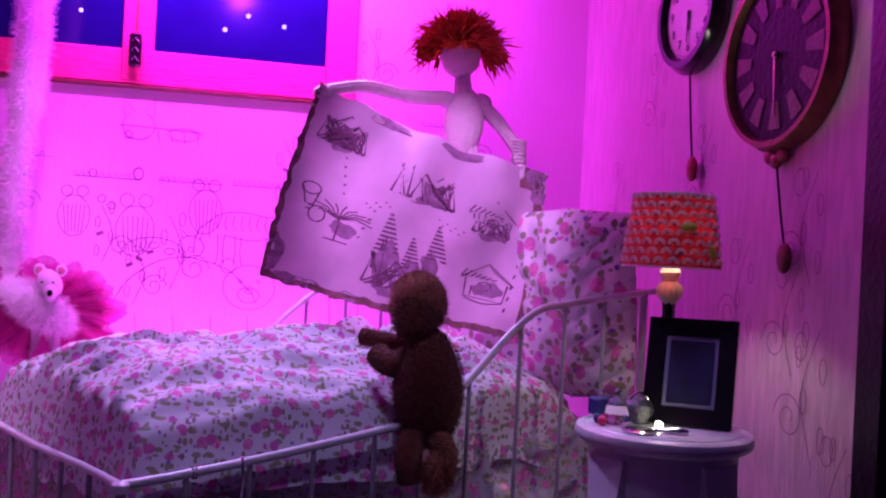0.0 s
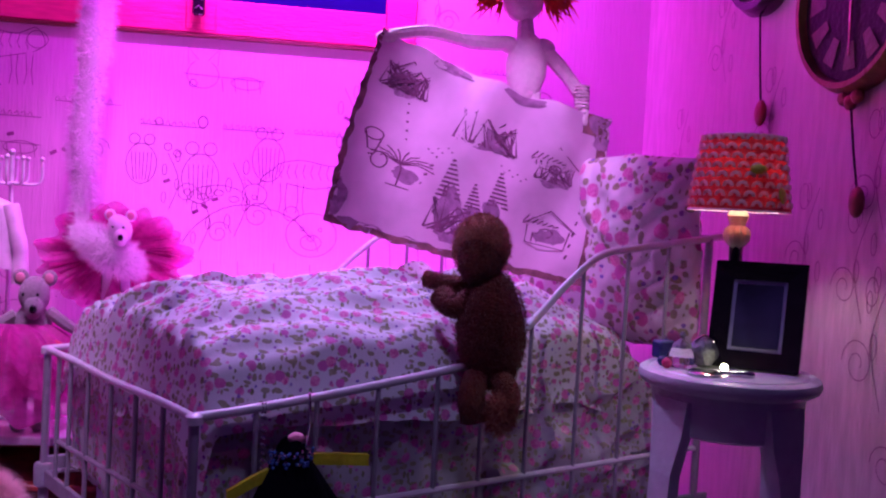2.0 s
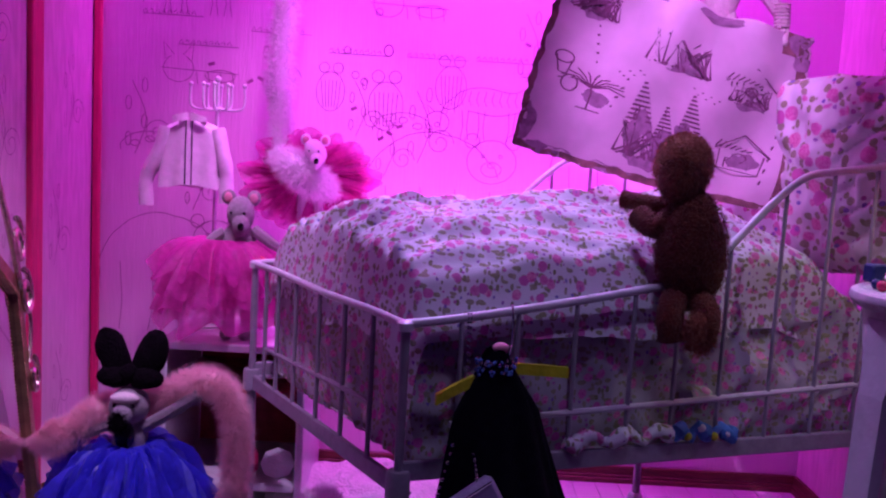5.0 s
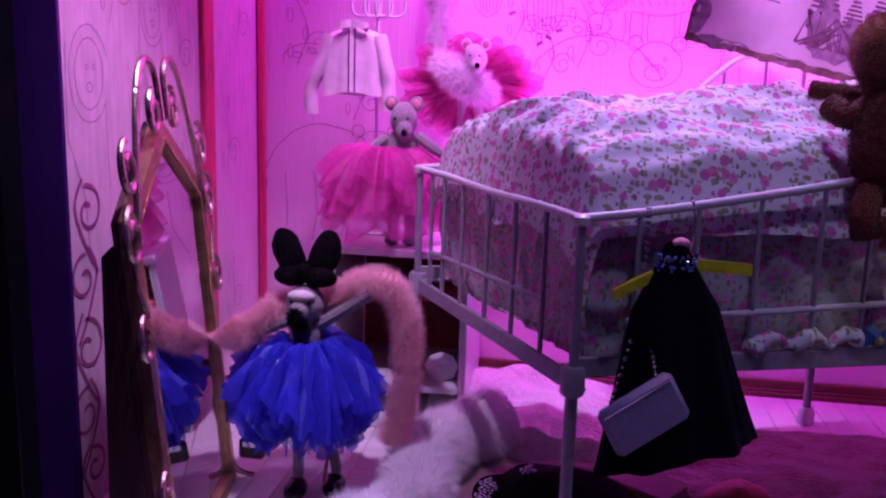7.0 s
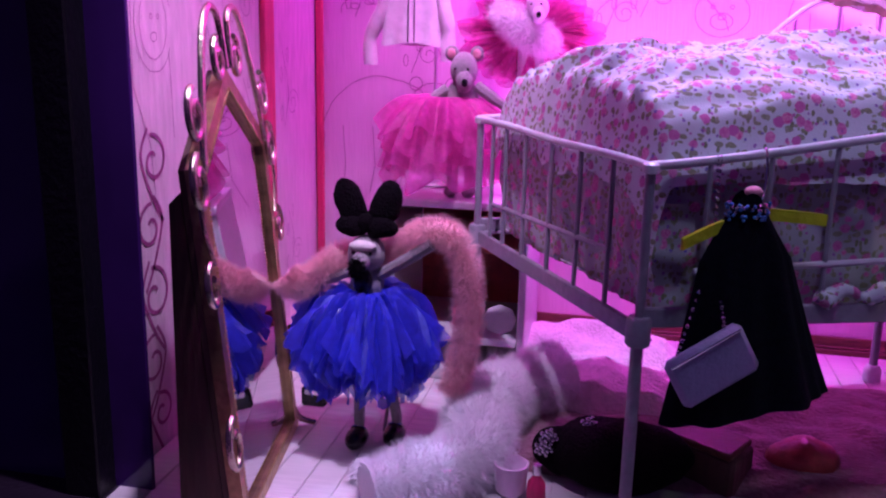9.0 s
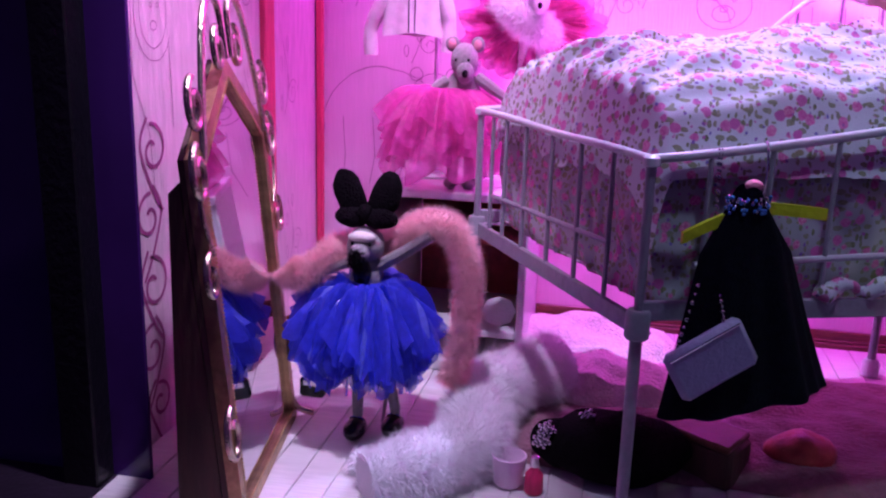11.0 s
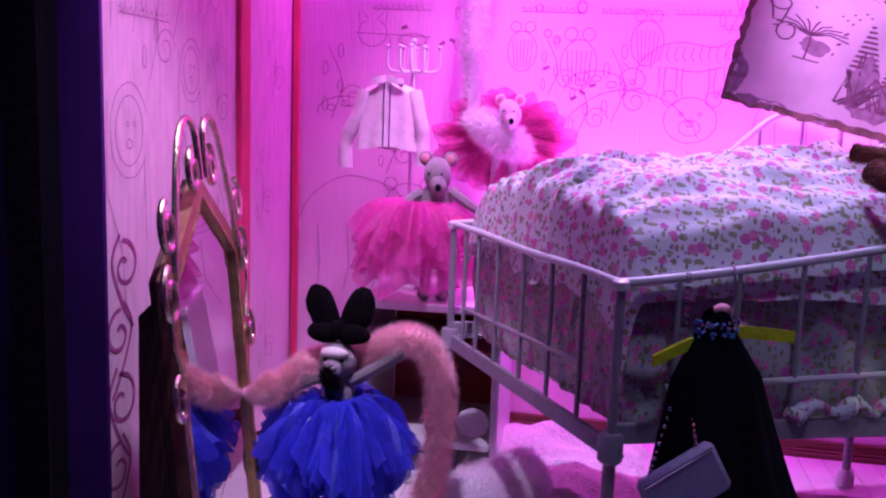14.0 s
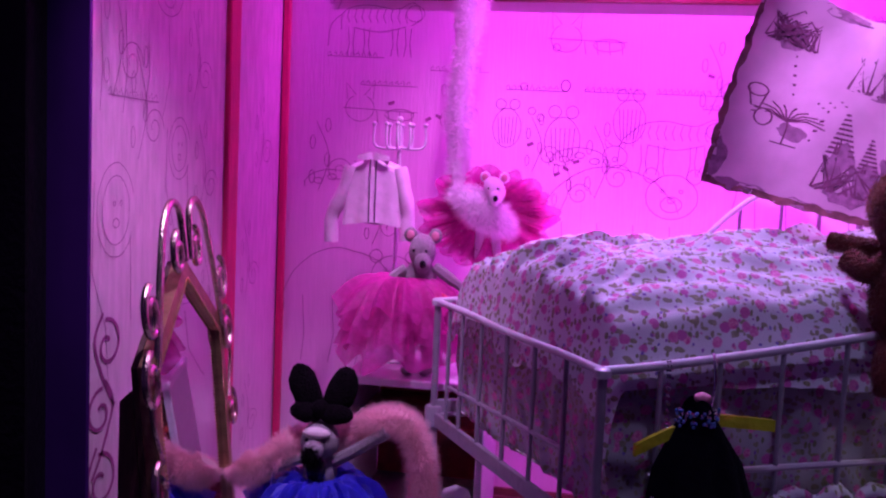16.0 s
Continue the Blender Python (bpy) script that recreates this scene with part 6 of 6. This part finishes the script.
# folded things on the frame under the mattress side
for u0, u1, mt, lab in ((0.36, 0.62, QUILT, "rose-printed cloth tucked along the bed frame"), (0.62, 0.78, BLUECLOTH, "blue and yellow patterned cloth on the frame")):
    g = Geo()
    pts = [bed(u0 + (u1 - u0) * k / 14, 0.010, 0.322 + 0.012 * math.sin(k * 1.4 + u0 * 9)) + OUT * (0.010 + 0.006 * math.sin(k * 2.1)) for k in range(15)]
    g.tube(pts, [0.014 + 0.005 * math.sin(k * 1.1) for k in range(15)], mt, 10)
    if mt is BLUECLOTH:
        for k in (3, 6, 9, 12):
            g.ball(pts[k] + OUT * 0.008, 0.010, YELLOW if k % 2 else WHITECLOTH, seg=10)
    single("folded_cloth", g, lab, "cloth", "cloths on the bed frame")

# ---- the floor ----
def fleece(x0, x1, y0, y1, amp, base, mat, name, label, seed, lines=6.0, n=90):
    def fn(a, b):
        x, y = x0 + (x1 - x0) * a, y0 + (y1 - y0) * b
        e = min(1, min(a, 1 - a, b, 1 - b) / 0.10)
        x += 0.03 * noise.noise((y * 6, seed, 1.0)) * (1 - e)
        y += 0.03 * noise.noise((x * 6, seed, 2.0)) * (1 - e)
        h = base * e ** 0.5 + amp * e * (0.5 + 0.5 * noise.noise((x * 3.5, y * lines, seed))) + amp * 0.35 * e * noise.noise((x * 11, y * 13, seed))
        return (x, y, FLOOR + 0.002 + max(0.0, h))
    g = Geo()
    g.sheet(fn, n, n, mat)
    return single(name, g, label, "blanket", "blankets on the floor")


fleece(-0.30, 1.22, 1.72, 2.46, 0.050, 0.02, ROSEFLEECE, "rose_blanket", "rose-pink fleece blanket spread under the bed", 2.0, 9.0)
fleece(-0.46, 0.16, 2.02, 2.58, 0.090, 0.05, CREAMFUR, "cream_blanket", "cream fleece blanket heaped under the bed", 5.0, 5.0)
g = Geo()
heap = bend([(-0.20, 2.12, FLOOR + 0.10), (-0.33, 1.98, FLOOR + 0.09), (-0.38, 1.84, FLOOR + 0.065), (-0.35, 1.70, FLOOR + 0.065), (-0.42, 1.58, FLOOR + 0.055), (-0.56, 1.47, FLOOR + 0.045)], 7)
g.furred_tube(heap, [0.086 - 0.0007 * k + 0.009 * math.sin(k * 0.9) for k in range(len(heap))], WHITEFUR, 26000, 0.040, 0.0009, 0.3, 16)
single("fur_stole", g, "white fur stole trailing across the floor", "stole")
g = Geo()
heap = bend([(-0.62, 1.60, FLOOR + 0.022), (-0.52, 1.54, FLOOR + 0.025), (-0.42, 1.50, FLOOR + 0.03)], 6)
g.furred_tube(heap, 0.028, WHITEFUR, 1800, 0.022, 0.0014, 0.4, 10)
single("fur_cuff", g, "small roll of white fur on the floor", "fur roll")

floor_bag = thing("evening_bag", (-0.03, 1.72, FLOOR), "black beaded evening bag with silver brooches", "handbag")
g = Geo()
g.ball((-0.03, 1.73, FLOOR + 0.07), (0.17, 0.11, 0.080), BLACKVELVET, rough=0.016, freq=14, seg=24)
g.ball((-0.16, 1.74, FLOOR + 0.06), (0.07, 0.06, 0.058), BLACKVELVET, rough=0.012, freq=18, seg=18)
part("body", g, floor_bag)
for x, y, z in ((-0.10, 1.73, FLOOR + 0.142), (-0.19, 1.70, FLOOR + 0.115), (-0.20, 1.69, FLOOR + 0.09)):
    g = Geo()
    g.lathe([(0.010, 0.0), (0.014, 0.002), (0.008, 0.005)], at(x, y - 0.004, z) @ pose(0, 0, 0, 90, 0, 0), PEWTER, 10)
    brooch = part("brooch", g, floor_bag, "cluster of silver crystals")
    for k in range(14):
        q, rr = k * 2.4, 0.0055 * math.sqrt(k)
        g = Geo()
        g.ball((x + rr * math.cos(q), y - 0.012 + 0.15 * rr, z + rr * math.sin(q)), 0.0055, CHROME, seg=7)
        part("crystal", g, brooch)
box = thing("lacquer_box", (0.13, 1.77, FLOOR), "dark brown lacquer box with a worn lid", "box")
g = Geo()
g.box(at(0.17, 1.80, FLOOR + 0.05) @ pose(0, 0, 0, 0, 0, -28), (0.19, 0.12, 0.095), DARKBACK, 0.008)
part("body", g, box)
g = Geo()
g.box(at(0.17, 1.80, FLOOR + 0.108) @ pose(0, 0, 0, 0, 4, -28), (0.176, 0.126, 0.018), SKIRT, 0.005)
part("lid", g, box, "worn brown lid")
g = Geo()
g.lathe([(0.026, 0.001), (0.034, 0.01), (0.038, 0.06), (0.040, 0.075), (0.036, 0.076), (0.033, 0.055), (0.02, 0.02)], at(-0.265, 1.62, FLOOR), SATIN, 24)
single("pink_cup", g, "pale pink china cup on the floor", "cup")
flask = thing("scent_bottle", (-0.205, 1.60, FLOOR), "small pink scent bottle with a metal cap", "bottle")
g = Geo()
g.lathe([(0.018, 0.001), (0.022, 0.006), (0.020, 0.045), (0.010, 0.058), (0.008, 0.065)], at(-0.205, 1.60, FLOOR), RED, 18)
part("glass_body", g, flask)
g = Geo()
g.lathe([(0.010, 0.065), (0.011, 0.068), (0.010, 0.088), (0.004, 0.091)], at(-0.205, 1.60, FLOOR), CHROME, 16)
part("cap", g, flask, "bright cap")
shoe = thing("white_shoe", (-0.525, 1.575, FLOOR), "small white shoe with a crystal buckle", "shoe")
g = Geo()
g.ball((-0.525, 1.53, FLOOR + 0.022), (0.024, 0.045, 0.021), ENAMEL, seg=18)
g.ball((-0.525, 1.585, FLOOR + 0.020), (0.020, 0.036, 0.019), ENAMEL, seg=16)
part("upper", g, shoe)
g = Geo()
g.tube([(-0.525 + 0.020 * math.cos(q), 1.545, FLOOR + 0.034 + 0.010 * math.sin(q)) for q in (k * 0.45 for k in range(8))], 0.003, CHROME, 6)
part("buckle", g, shoe, "crystal buckle")
g = Geo()
g.ball((0.40, 1.86, FLOOR + 0.05), (0.09, 0.06, 0.05), REDBOB, rough=0.014, freq=16, seg=18)
single("red_pouch", g, "dark red velvet pouch on the blanket", "pouch")
g = Geo()
g.tube(bend([(0.86, 1.72, FLOOR + 0.05), (0.96, 1.70, FLOOR + 0.055), (1.06, 1.74, FLOOR + 0.05)], 5), 0.05, SATIN, 14)
single("rolled_towel", g, "pale pink rolled towel under the table", "towel")

# painted floorboards, each a board of its own
board = Geo()
board.box(Matrix(), (0.078, 1.86, 0.006), WOODWHITE, 0.002)
first = board.object("board", None, False)
for k in range(31):
    ob = first if k == 0 else new("board", first.data)
    ob.location = (-1.095 + 0.080 * k, 1.87, FLOOR - 0.0030)
    ob.parent = floor
